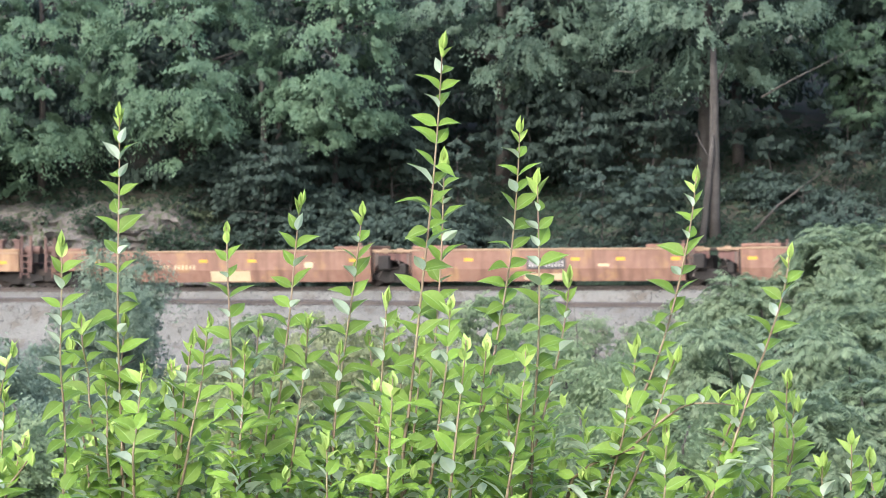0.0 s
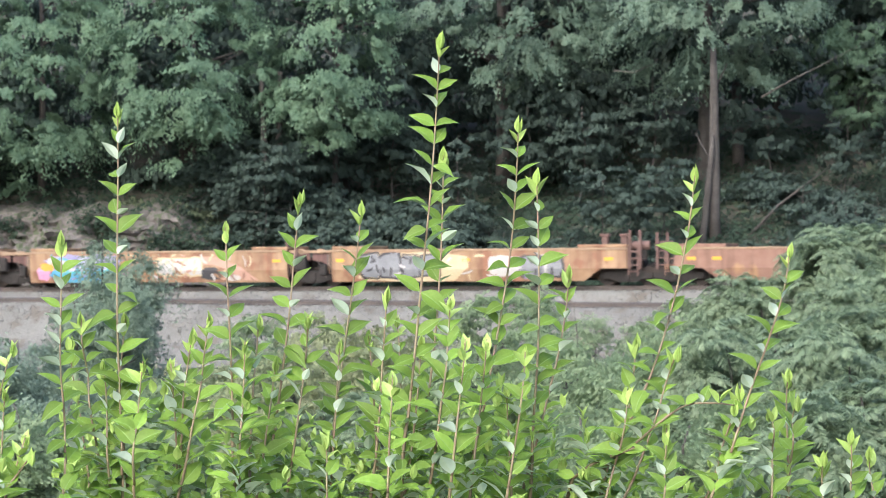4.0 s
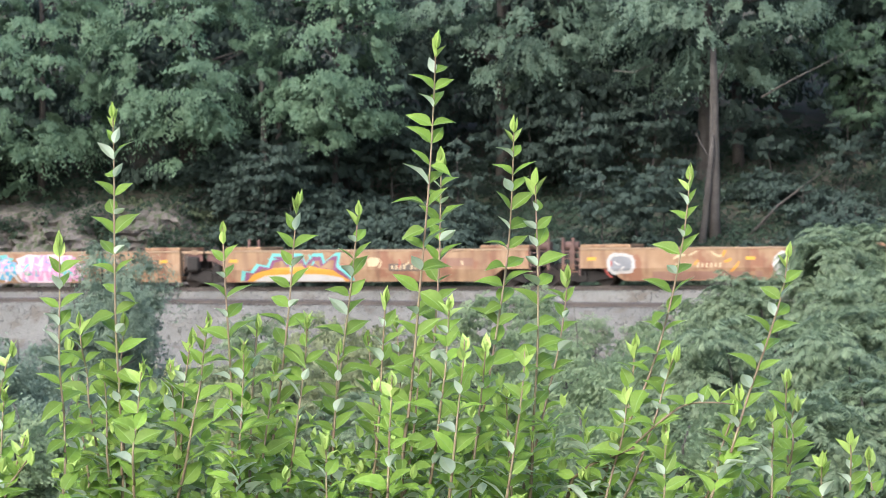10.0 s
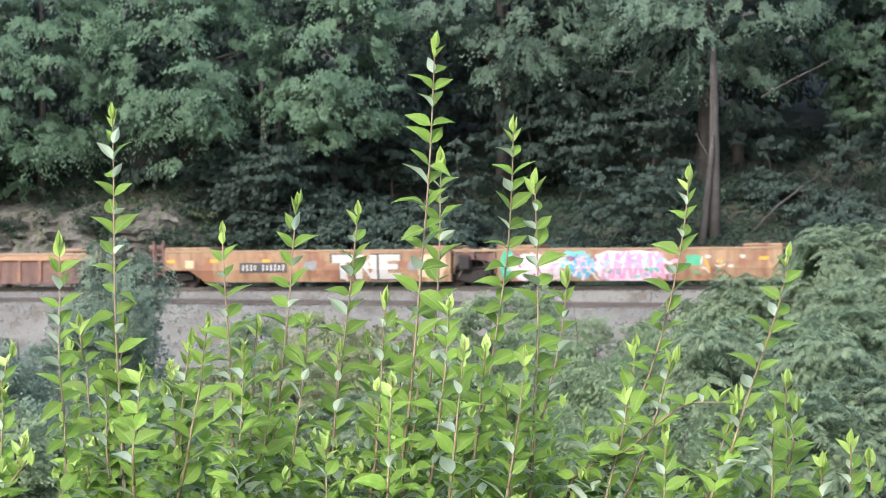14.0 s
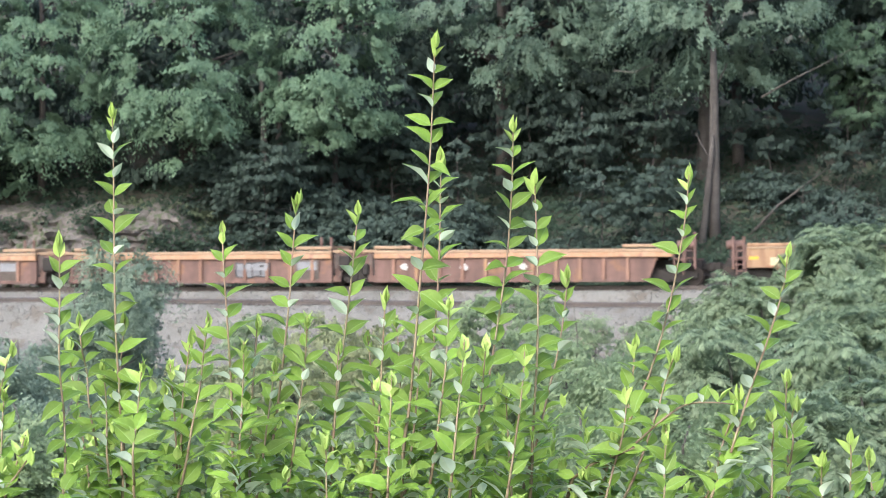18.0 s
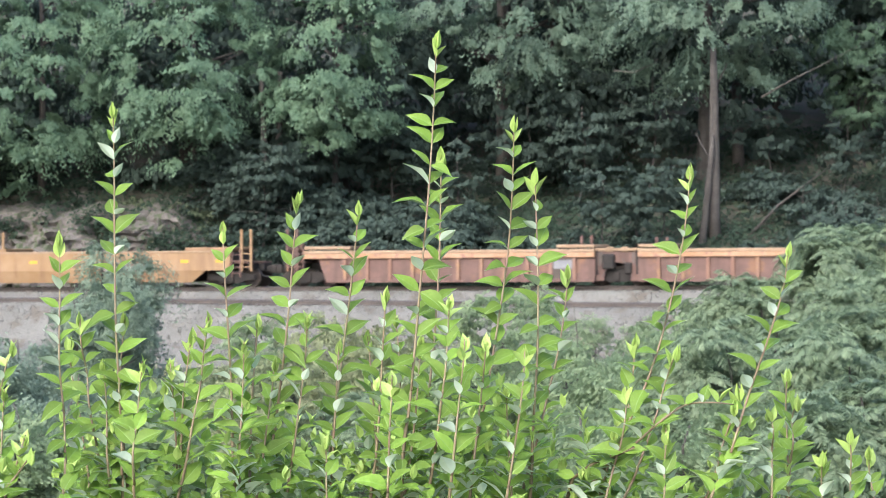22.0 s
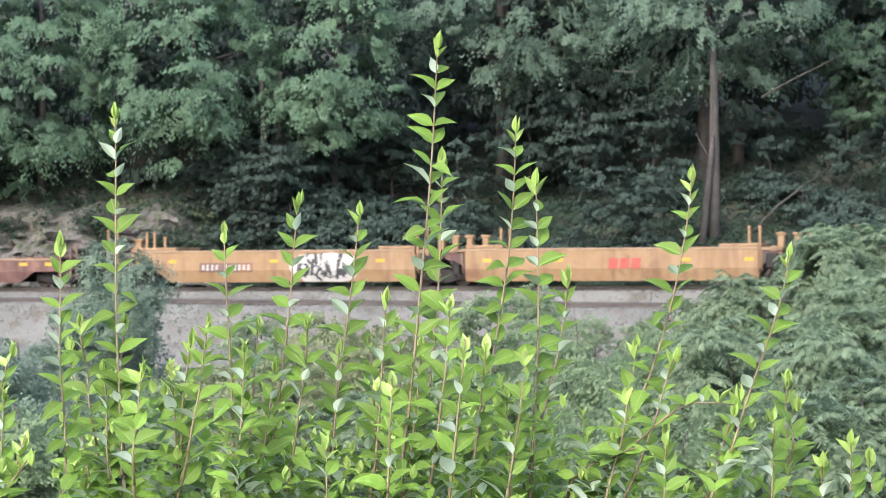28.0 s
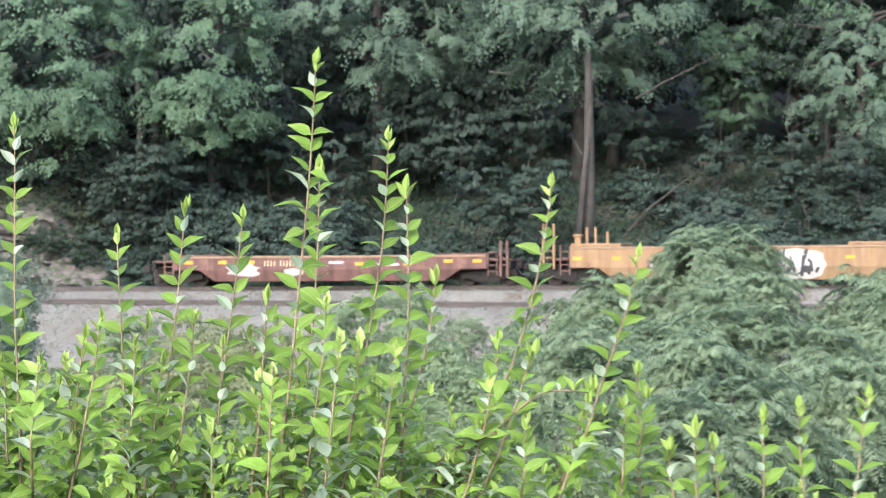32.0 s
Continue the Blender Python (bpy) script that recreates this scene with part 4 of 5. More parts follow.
def spray_crown(name, seed, rx, rz, boughs, twigs, leaves, size, material, spread=1.9, hollow=0.62, droop=0.55):
    """A broadleaf crown: fans of twigs that reach out and droop, hung with leaves that face out and up."""
    rng = np.random.default_rng(seed)
    cs, ns, ws = [], [], []
    for b in range(boughs):
        d = rng.normal(size=3)
        d[2] -= 0.12
        d /= np.linalg.norm(d)
        c = d * rng.uniform(hollow, 1.0) * np.array([rx, rx, rz])
        o = np.array([d[0], d[1], 0.0]) + np.append(rng.normal(size=2) * 0.3, 0)
        o /= np.linalg.norm(o) + 1e-6
        a0 = math.atan2(o[1], o[0])
        R = spread * rng.uniform(0.45, 1.35)
        rise, sag, fan = rng.uniform(-0.15, 0.6), droop * rng.uniform(0.45, 1.3), rng.uniform(1.3, 2.6)
        for k in range(twigs):
            a = a0 + (k / max(1, twigs - 1) - 0.5) * fan + rng.normal() * 0.2
            w = np.array([math.cos(a), math.sin(a), 0])
            ln = R * (1 - 0.28 * abs(k / max(1, twigs - 1) - 0.5)) * rng.uniform(0.5, 1.2)
            t = rng.uniform(0.0, 1.0, leaves) ** 0.75
            # leaves sit in tufts along the twig
            t = np.clip(np.round(t * 5) / 5 + rng.normal(size=leaves) * 0.06, 0, 1.08)
            drop = ln * ((rise + rng.normal() * 0.15) * t - sag * t * t)
            p = c + w * (ln * t)[:, None] + np.stack([0 * t, 0 * t, drop], 1)
            p = p + rng.normal(size=(leaves, 3)) * np.array([0.13, 0.13, 0.1]) * R * 0.58
            lie = np.clip(t, 0, 1)[:, None]
            nn = w * (0.35 + 0.6 * lie) + o * 0.3 + np.array([0, 0, 0.75]) * (1.15 - 0.45 * lie) + rng.normal(size=(leaves, 3)) * 0.3
            cs.append(p)
            ns.append(nn / np.linalg.norm(nn, axis=1, keepdims=True))
            ws.append(w + np.array([0, 0, -0.9]) + rng.normal(size=(leaves, 3)) * 0.5)
    v, f = leaf_quads(np.concatenate(cs), np.concatenate(ns), np.concatenate(ws), size, size * 0.66, rng)
    return fast_mesh(name, v, f, material)


def trunk_meshes(name, seed, height, girth, crown_low, rx, limbs, material=M_BARK):
    """The meshes of a trunk and of its limbs."""
    r = random.Random(seed)
    pts = [(0, 0, -0.6)]
    x = y = 0.0
    for i in range(1, 9):
        x, y = x + r.uniform(-0.12, 0.12), y + r.uniform(-0.12, 0.12)
        pts.append((x, y, height * i / 8))
    rad = [girth * 1.25] + [girth * (1 - 0.09 * i) for i in range(1, 9)]
    out = [mesh("trunk", *tube(pts, rad, 9), material, smooth=True)]
    for k in range(limbs):
        z = crown_low * 0.75 + (height - crown_low) * 0.75 * k / max(1, limbs - 1)
        a = r.uniform(0, 6.28)
        ln = rx * r.uniform(0.6, 0.95)
        p0 = Vector((x * z / height, y * z / height, z))
        way = Vector((math.cos(a), math.sin(a), r.uniform(0.15, 0.6)))
        ps = [p0 + way * ln * t + Vector((0, 0, -0.12 * ln * t * t)) + Vector((r.uniform(-.1, .1), r.uniform(-.1, .1), 0)) * ln * t for t in (0, 0.3, 0.65, 1)]
        out.append(mesh("limb", *tube(ps, [girth * 0.4, girth * 0.3, girth * 0.18, girth * 0.06], 6), material, smooth=True))
    return out


CROWN = {
    "maple": spray_crown("maple_crown", 1, 3.9, 6.0, 104, 7, 52, 0.175, M_TREE, 1.75, 0.56, 0.75),
    "maple_b": spray_crown("maple_crown_b", 2, 3.5, 5.5, 94, 7, 52, 0.175, M_TREE, 1.7, 0.56, 0.75),
    "oak": spray_crown("oak_crown", 3, 5.2, 5.4, 112, 7, 52, 0.165, M_TREE_B, 1.55, 0.6, 0.85),
    # back, sapling and shrub crowns take the leaf whose colour holds the shade
    "back": spray_crown("back_crown", 4, 5.2, 7.5, 90, 5, 25, 0.34, M_UNDER_SHADE, 2.2, 0.5),
    "sapling": spray_crown("sapling_crown", 5, 1.7, 2.2, 30, 5, 22, 0.2, M_UNDER_SHADE, 1.1, 0.2, 0.3),
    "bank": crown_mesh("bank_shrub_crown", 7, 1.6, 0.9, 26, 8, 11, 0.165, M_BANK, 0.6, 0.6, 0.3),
    "shrub": crown_mesh("wood_shrub_crown", 6, 1.7, 1.1, 26, 8, 11, 0.18, M_UNDER_SHADE, 0.5, 0.7, 0.3),
}
TRUNK = {k: trunk_meshes(k, s, h, g, low, rx, n) for k, s, h, g, low, rx, n in (
    ("maple", 1, 15.5, 0.2, 4.5, 5.0, 11), ("maple_b", 2, 14.5, 0.17, 4.0, 4.2, 10), ("oak", 3, 16.5, 0.42, 7.0, 5.6, 11),
    ("back", 4, 15.0, 0.25, 2.5, 4.5, 8), ("sapling", 5, 4.6, 0.05, 1.2, 1.8, 7), ("shrub", 6, 1.6, 0.04, 0.4, 1.2, 6), ("bank", 7, 1.4, 0.04, 0.3, 1.1, 6))}


def tree(kind, x, y, centre, turn, label, scale=1.0, name="tree", ahead=0.0):
    """A tree at a world place; centre: the crown's middle, as world height for trees, over the foot for shrubs."""
    t = tagged(new(name), label, "tree" if name == "tree" else "shrub", "woods on the hillside")
    z = ground_z(x, y)
    t.matrix_basis = pose(x, y, z, 0, 0, turn)
    lift = centre - z if name == "tree" else centre * scale
    stems = [put("limb" if i else "trunk", me, t) for i, me in enumerate(TRUNK[kind])]
    for ob in (*stems, put("crown", CROWN[kind], t, Matrix.Translation(Euler((0, 0, radians(-turn))).to_matrix() @ Vector((0, -ahead, lift))))):
        ob.scale = (scale, scale, scale)
    # extra crown copy out of view overhead, added to shade the slope
    if name == "tree" and x > 12 and kind != "back" and scale == 1.0:
        put("upper_crown", CROWN[kind], t, Matrix.Translation(Euler((0, 0, radians(-turn))).to_matrix() @ Vector((0, -ahead * 1.9, lift + 8.0))))
    return t


MAPLE = "broadleaf tree with drooping tiers of mid-green leaves"
OAK = "tall oak-like tree with pale grey-green leaf clumps"
tree("maple_b", -26.5, 130.4, 9.5, 40, MAPLE, ahead=3.4)
tree("maple", -20.6, 129.4, 9.2, 10, MAPLE, ahead=3.4)
tree("maple", -12.6, 127.4, 10.2, 100, MAPLE, ahead=3.4)
tree("maple_b", -5.4, 127.4, 9.9, 200, MAPLE, ahead=3.4)
tree("oak", 3.2, 130.4, 13.2, 30, OAK, ahead=3.4)
tree("oak", 13.25, 127.4, 12.9, 140, OAK, ahead=5.0)
tree("oak", 8.0, 134.4, 13.5, 220, OAK, ahead=3.4)
tree("maple_b", 21.4, 132.4, 13.0, 250, MAPLE, ahead=3.4)
tree("maple", 29.0, 130.4, 12.0, 300, MAPLE, ahead=3.4)
tree("maple_b", 21.2, 128.0, 8.6, 77, MAPLE, 0.5, ahead=1.0)
tree("oak", 27.2, 124.4, 8.2, 15, OAK, 0.72, ahead=2.0)
tree("maple_b", 35.5, 129.4, 11.0, 60, MAPLE, ahead=3.4)
tree("oak", 42.5, 131.4, 11.5, 80, OAK, ahead=3.4)
tree("maple", -34.0, 130.4, 10.5, 150, MAPLE, ahead=3.4)
rng = random.Random(8)
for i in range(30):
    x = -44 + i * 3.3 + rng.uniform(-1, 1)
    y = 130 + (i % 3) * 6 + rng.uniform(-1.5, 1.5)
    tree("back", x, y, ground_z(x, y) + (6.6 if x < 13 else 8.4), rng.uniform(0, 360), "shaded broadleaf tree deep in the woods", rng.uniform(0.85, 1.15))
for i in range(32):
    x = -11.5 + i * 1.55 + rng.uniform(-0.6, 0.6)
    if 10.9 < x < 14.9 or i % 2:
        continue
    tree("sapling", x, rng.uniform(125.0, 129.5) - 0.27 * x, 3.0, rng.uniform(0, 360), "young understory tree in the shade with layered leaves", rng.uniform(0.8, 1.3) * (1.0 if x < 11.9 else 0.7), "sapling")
for x, y in ((-8.9, 122.6), (-7.6, 122.9)):
    tree("sapling", x, y, 4.6, x * 50, "young understory tree with layered leaves", 1.0, "sapling")
for i in range(3):
    x = 7.4 + i * 1.4 + rng.uniform(-0.4, 0.4)
    tree("sapling", x, 119.4 - 0.296 * x + rng.uniform(-0.8, 1.2), 3.7, rng.uniform(0, 360), "young understory tree leaning over the tracks", rng.uniform(0.75, 0.95), "sapling")
# filler shrubs with shade-dark leaves, added to darken the bright open slope
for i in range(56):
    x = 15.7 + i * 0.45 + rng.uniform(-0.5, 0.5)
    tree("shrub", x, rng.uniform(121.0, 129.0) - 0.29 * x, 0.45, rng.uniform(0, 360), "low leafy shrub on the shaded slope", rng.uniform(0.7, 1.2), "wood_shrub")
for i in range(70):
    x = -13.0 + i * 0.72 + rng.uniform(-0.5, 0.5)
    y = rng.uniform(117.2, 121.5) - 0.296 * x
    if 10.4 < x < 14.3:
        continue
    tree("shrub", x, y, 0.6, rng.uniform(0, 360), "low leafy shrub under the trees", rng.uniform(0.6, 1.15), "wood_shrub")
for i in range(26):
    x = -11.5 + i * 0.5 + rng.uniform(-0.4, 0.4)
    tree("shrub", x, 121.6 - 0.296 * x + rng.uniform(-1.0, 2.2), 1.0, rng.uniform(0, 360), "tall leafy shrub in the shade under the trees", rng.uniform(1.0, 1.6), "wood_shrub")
for i in range(34):
    x = -31 + i * 0.6 + rng.uniform(-0.6, 0.6)
    tree("bank", x, 119.4 - 0.296 * x + rng.uniform(-0.9, 2.6), 0.5, rng.uniform(0, 360), "low leafy shrub on the rock cut", rng.uniform(0.5, 1.0), "wood_shrub")


def bare_trunk(x, y, h, g, lean, label):
    t = tagged(new("bare_trunk"), label, "tree trunk")
    z = ground_z(x, y)
    t.matrix_basis = pose(x, y, z, 0, 0, 0)
    r = random.Random(int(x * 10))
    pts = [(lean * k + r.uniform(-0.04, 0.04), r.uniform(-0.04, 0.04), -0.4 + (h + 0.4) * k) for k in (0, 0.15, 0.35, 0.6, 0.8, 1)]
    v, f = tube(pts, [g * 1.3, g * 1.05, g, g * 0.92, g * 0.8, g * 0.6], 10)
    put("trunk", mesh("trunk", v, f, M_BARK, smooth=True), t)
    for k in (0.78,):
        s = r.choice((-1, 1))
        b = Vector((lean * k, 0, h * k))
        v, f = tube([b, b + Vector((s * 0.3, 0.2, 0.5)), b + Vector((s * 0.7, 0.4, 1.3))], [g * 0.3, g * 0.2, g * 0.08], 6)
        put("limb", mesh("limb", v, f, M_BARK, smooth=True), t)


bare_trunk(12.28, 119.3, 5.2, 0.17, 0.55, "straight grey-brown tree trunk behind the tracks")
bare_trunk(12.95, 119.6, 9, 0.25, -0.1, "thick grey-brown tree trunk behind the tracks")
bare_trunk(-8.7, 124.5, 8, 0.16, -0.3, "slim pale trunk in the shade of the woods")
bare_trunk(-8.2, 124.7, 8, 0.18, 0.1, "slim pale trunk in the shade of the woods")
tree("sapling", 21.3, 127, 5.0, 20, "slender young tree on the shaded slope", 1.1, "sapling")
tree("sapling", 26.2, 124.6, 6.6, 140, "slender young tree on the shaded slope", 1.1, "sapling")
tree("sapling", 24.0, 126, 5.4, 80, "slender young tree on the shaded slope", 1.1, "sapling")
bare_trunk(25.8, 126.5, 6.5, 0.13, 0.2, "slim trunk at the edge of the woods")
bare_trunk(26.4, 126, 7, 0.18, 0.1, "slim trunk at the edge of the woods")


def fallen(points, g, label):
    t = tagged(new("dead_branch"), label, "branch")
    x, y, z = points[0]
    t.matrix_basis = pose(x, y, z)
    n = len(points)
    v, f = tube([(a - x, b - y, c - z) for a, b, c in points], [g * (1 - 0.75 * i / (n - 1)) for i in range(n)], 7)
    put("limb", mesh("limb", v, f, M_DEAD, smooth=True), t)


fallen([(14.5, 119, ground_z(14.5, 119)), (16.0, 120.2, ground_z(16, 120.2) + 0.9), (17.6, 121.2, 3.2), (18.8, 122, 4.0)], 0.08, "grey dead branch lying on the slope")
fallen([(14.9, 117.6, 7.1), (16.3, 117.6, 7.9), (17.9, 117.8, 8.7), (19.4, 117.8, 9.5)], 0.05, "bare dead limb hanging in the crowns")
fallen([(3.3, 60, -4.0), (3.2, 60, -3.0), (3.22, 60, -2.2), (3.12, 60, -1.35)], 0.03, "bare grey sapling stalk among the bushes")
fallen([(8.2, 121, 8.6), (9.2, 121, 8.5), (10.3, 120.8, 9.0)], 0.04, "bare dead limb hanging in the crowns")


# ---- bushes between the tracks and the viewer ----
def frond_mesh(name, seed, rx, rz, rosettes, fronds, pairs, size, material):
    """A crown of branch tips, each a rosette of arching pinnate fronds with drooping leaflets."""
    rng = np.random.default_rng(seed)
    cs, ns, ws, ls = [], [], [], []
    for k in range(rosettes):
        d = rng.normal(size=3)
        d[2] = abs(d[2]) * 1.1 - 0.35
        d /= np.linalg.norm(d)
        tip = d * rng.uniform(0.55, 0.95) * np.array([rx, rx, rz])
        axis = d * 0.8 + np.array([0, 0, 0.75]) + rng.normal(size=3) * 0.15
        axis /= np.linalg.norm(axis)
        u = np.cross(axis, [0.3, 0.9, 0.1])
        u /= np.linalg.norm(u)
        w2 = np.cross(axis, u)
        grow = rng.uniform(0.75, 1.2)
        for j in range(fronds):
            a = 2 * math.pi * (j + rng.uniform(-0.3, 0.3)) / fronds
            o = u * math.cos(a) + w2 * math.sin(a)
            side = np.cross(axis, o)
            ln = size * grow * rng.uniform(0.75, 1.15)
            rise = rng.uniform(0.35, 1.0)
            for i in range(pairs):
                t = (i + 1.2) / (pairs + 0.6)
                p = tip + o * ln * t * (1 - 0.15 * t) + axis * ln * (rise * t - 0.35 * t * t) + np.array([0, 0, -0.42 * ln * t * t])
                l2 = 0.29 * (1 - abs(t - 0.42) ** 1.6 * 1.3)
                for s in (-1, 1):
                    w = side * s + o * 0.35 + np.array([0, 0, -0.38])
                    w /= np.linalg.norm(w)
                    cs.append(p + w * l2 * ln * 0.5)
                    ns.append(axis + o * 0.3 * t + side * s * 0.35 + rng.normal(size=3) * 0.16)
                    ws.append(w)
                    ls.append(l2 * ln)
    n, ls = np.array(ns), np.array(ls)
    v, f = leaf_quads(np.array(cs), n / np.linalg.norm(n, axis=1, keepdims=True), np.array(ws), ls, ls * 0.3, rng)
    return fast_mesh(name, v, f, material)


BUSH = {
    "sumac": frond_mesh("sumac_crown", 21, 1.45, 1.3, 50, 8, 11, 0.66, M_SUMAC),
    "sumac_b": frond_mesh("sumac_crown_b", 22, 1.2, 1.5, 48, 8, 11, 0.58, M_SUMAC),
    "leafy": crown_mesh("leafy_crown", 23, 1.5, 1.3, 60, 8, 16, 0.105, M_BUSH, 0.7, 0.6, 0.5),
    "leafy_b": crown_mesh("leafy_crown_b", 24, 1.1, 1.5, 56, 8, 16, 0.09, M_BUSH, 0.8, 0.5, 0.5),
    "olive": crown_mesh("olive_crown", 26, 1.5, 1.3, 66, 8, 16, 0.1, M_OLIVE, 0.8, 0.55, 0.5),
    "cedar": crown_mesh("cedar_crown", 25, 1.05, 1.75, 90, 8, 22, 0.075, M_CEDAR, 1.6, 0.45, 0.4),
}
BUSH_STEM = trunk_meshes("bush", 31, 4.2, 0.06, 1.6, 1.0, 9)


def bush(kind, x, y, top, label, scale=1.0, turn=0.0):
    """A tall bush whose crown tops out at world height top."""
    z = ground_z(x, y)
    t = tagged(new("bush"), label, "bush", "bushes below the tracks")
    t.matrix_basis = pose(x, y, z, 0, 0, turn)
    high = {"sumac": 1.3, "sumac_b": 1.5, "leafy": 1.45, "olive": 1.45, "leafy_b": 1.65, "cedar": 1.95}[kind] * scale
    h = max(top - z, high * 1.05)
    for i, me in enumerate(BUSH_STEM):
        put("limb" if i else "stem", me, t).scale = (scale, scale, h / 4.6)
    c = put("crown", BUSH[kind], t, pose(0, 0, h - high))
    c.scale = (scale, scale, scale)
    if h > high * 2.0:
        low = put("lower_crown", BUSH[kind], t, pose(0, 0, (h - high) * 0.45, 0, 0, 130))
        low.scale = (scale * 1.1, scale * 1.1, scale)
    return t


SUMAC = "tall bush with feathery pinnate green leaves"
LEAFY = "soft grey-green leafy bush below the tracks"
OLIVE = "pale olive-green leafy bush below the tracks"
bush("sumac_b", 7.73, 48.0, 0.59, SUMAC, 0.75, 28)
bush("sumac", 7.10, 46.0, 0.28, SUMAC, 0.62, 46)
bush("sumac_b", 7.15, 45.0, -0.30, SUMAC, 0.8, 43)
bush("sumac", 7.78, 44.0, -0.35, SUMAC, 0.8, 184)
bush("sumac_b", 5.80, 46.0, -0.67, SUMAC, 0.9, 86)
bush("leafy", 5.27, 52.0, -0.82, LEAFY, 0.9, 342)
bush("sumac_b", 6.50, 38.0, -0.64, SUMAC, 0.9, 157)
bush("sumac", 5.55, 36.0, -1.17, SUMAC, 0.9, 128)
bush("sumac_b", 5.82, 42.0, -0.99, SUMAC, 0.85, 310)
bush("sumac", 4.37, 40.0, -1.21, SUMAC, 0.9, 108)
bush("leafy_b", 4.10, 46.0, -1.50, LEAFY, 0.9, 310)
bush("sumac", 5.41, 31.0, -1.57, SUMAC, 0.8, 18)
bush("leafy_b", 4.18, 34.0, -1.57, LEAFY, 0.8, 297)
bush("sumac", 4.43, 30.0, -1.79, SUMAC, 0.7, 348)
bush("leafy_b", 3.36, 42.0, -2.22, LEAFY, 0.9, 81)
bush("sumac", 10.20, 46.0, -0.38, SUMAC, 0.9, 220)
bush("sumac_b", 7.40, 38.0, -0.90, SUMAC, 0.9, 326)
bush("sumac", 10.45, 44.0, -0.45, SUMAC, 1.0, 201)
bush("sumac_b", 9.04, 36.0, -0.85, SUMAC, 1.0, 260)
bush("sumac", 6.95, 33.0, -1.37, SUMAC, 0.9, 190)
bush("leafy_b", 3.31, 33.0, -2.12, LEAFY, 0.8, 278)
bush("sumac", 12.94, 52.0, -0.29, SUMAC, 1.1, 227)
bush("sumac_b", 6.92, 43.0, -0.44, SUMAC, 0.7, 257)
bush("sumac", 7.06, 47.0, 0.45, SUMAC, 0.5, 137)
bush("sumac_b", 7.55, 47.0, 0.56, SUMAC, 0.7, 18)
bush("sumac", 7.99, 47.0, 0.52, SUMAC, 0.6, 14)
bush("sumac_b", 6.32, 46.0, -0.36, SUMAC, 0.55, 186)
bush("sumac", 5.45, 47.0, -0.45, SUMAC, 0.6, 238)
bush("cedar", -8.8, 68, 0.8, "dense dark grey-green conical bush beside the ballast", 1.2)
bush("cedar", -9.6, 66.5, -0.9, "dense dark grey-green bush beside the ballast", 1.1, 70)
rng = random.Random(17)
bush("leafy", 1.39, 72.0, -1.04, LEAFY, 0.9, 163)
bush("leafy_b", 2.63, 75.0, -0.83, LEAFY, 0.7, 194)
bush("leafy_b", 2.61, 66.0, -1.54, LEAFY, 0.8, 216)
bush("leafy", 3.05, 60.0, -2.01, LEAFY, 0.9, 269)
bush("leafy", -5.86, 78.0, -1.88, LEAFY, 0.75, 84)
bush("olive", -3.21, 70.0, -1.45, OLIVE, 1.0, 286)
bush("olive", -1.99, 66.0, -1.75, OLIVE, 0.9, 90)
bush("olive", -0.92, 64.0, -1.95, OLIVE, 1.0, 120)
bush("leafy_b", 4.70, 80.0, -1.87, LEAFY, 0.6, 118)
bush("cedar", -9.77, 60.0, -1.81, LEAFY, 1.1, 12)
bush("cedar", -10.49, 58.0, -1.55, LEAFY, 1.1, 90)
bush("cedar", -7.88, 52.0, -2.33, LEAFY, 1.0, 166)
bush("leafy_b", -7.80, 46.0, -2.58, LEAFY, 0.9, 88)
bush("leafy", -6.13, 60.0, -2.69, LEAFY, 1.0, 69)
bush("olive", -4.58, 56.0, -2.3, OLIVE, 1.0, 261)
bush("olive", -3.44, 58.0, -2.2, OLIVE, 1.0, 261)
bush("leafy", 0.49, 60.0, -2.15, LEAFY, 1.0, 184)
bush("leafy", 3.99, 58.0, -2.34, LEAFY, 1.0, 263)
bush("leafy_b", 2.98, 48.0, -2.80, LEAFY, 1.0, 345)
bush("leafy", 6.25, 78.0, -2.09, LEAFY, 0.7, 286)
bush("cedar", -8.19, 64.0, -0.42, LEAFY, 0.7, 93)
for i in range(34):
    y = rng.uniform(40, 60) if i % 2 else rng.uniform(60, 92)
    x = rng.uniform(-0.2, 0.27) * y
    low = rng.uniform(0.052, 0.085) if y < 60 else rng.uniform(0.042, 0.06)
    bush(rng.choice(("leafy", "leafy_b", "leafy", "sumac_b")), x, y, -low * y, LEAFY, rng.uniform(0.8, 1.25), rng.uniform(0, 360))


def grass_patch():
    rng = np.random.default_rng(44)
    n = 16000
    y = rng.uniform(62, 104, n)
    x = rng.uniform(-0.2, 0.27, n) * y
    z = np.array([ground_z(a, b) for a, b in zip(x, y)])
    h = rng.uniform(0.25, 0.8, n)
    lean = rng.normal(size=(n, 2)) * 0.15
    v = np.empty((n, 3, 3))
    v[:, 0] = np.stack([x - 0.02, y, z], 1)
    v[:, 1] = np.stack([x + 0.02, y, z], 1)
    v[:, 2] = np.stack([x + lean[:, 0], y + lean[:, 1], z + h], 1)
    ob = put("grass", fast_mesh("grass", v.reshape(-1, 3), np.arange(n * 3).reshape(-1, 3), M_GRASS))
    tagged(ob, "tall dry grass on the slope below the tracks", "grass", kind="stuff")


grass_patch()


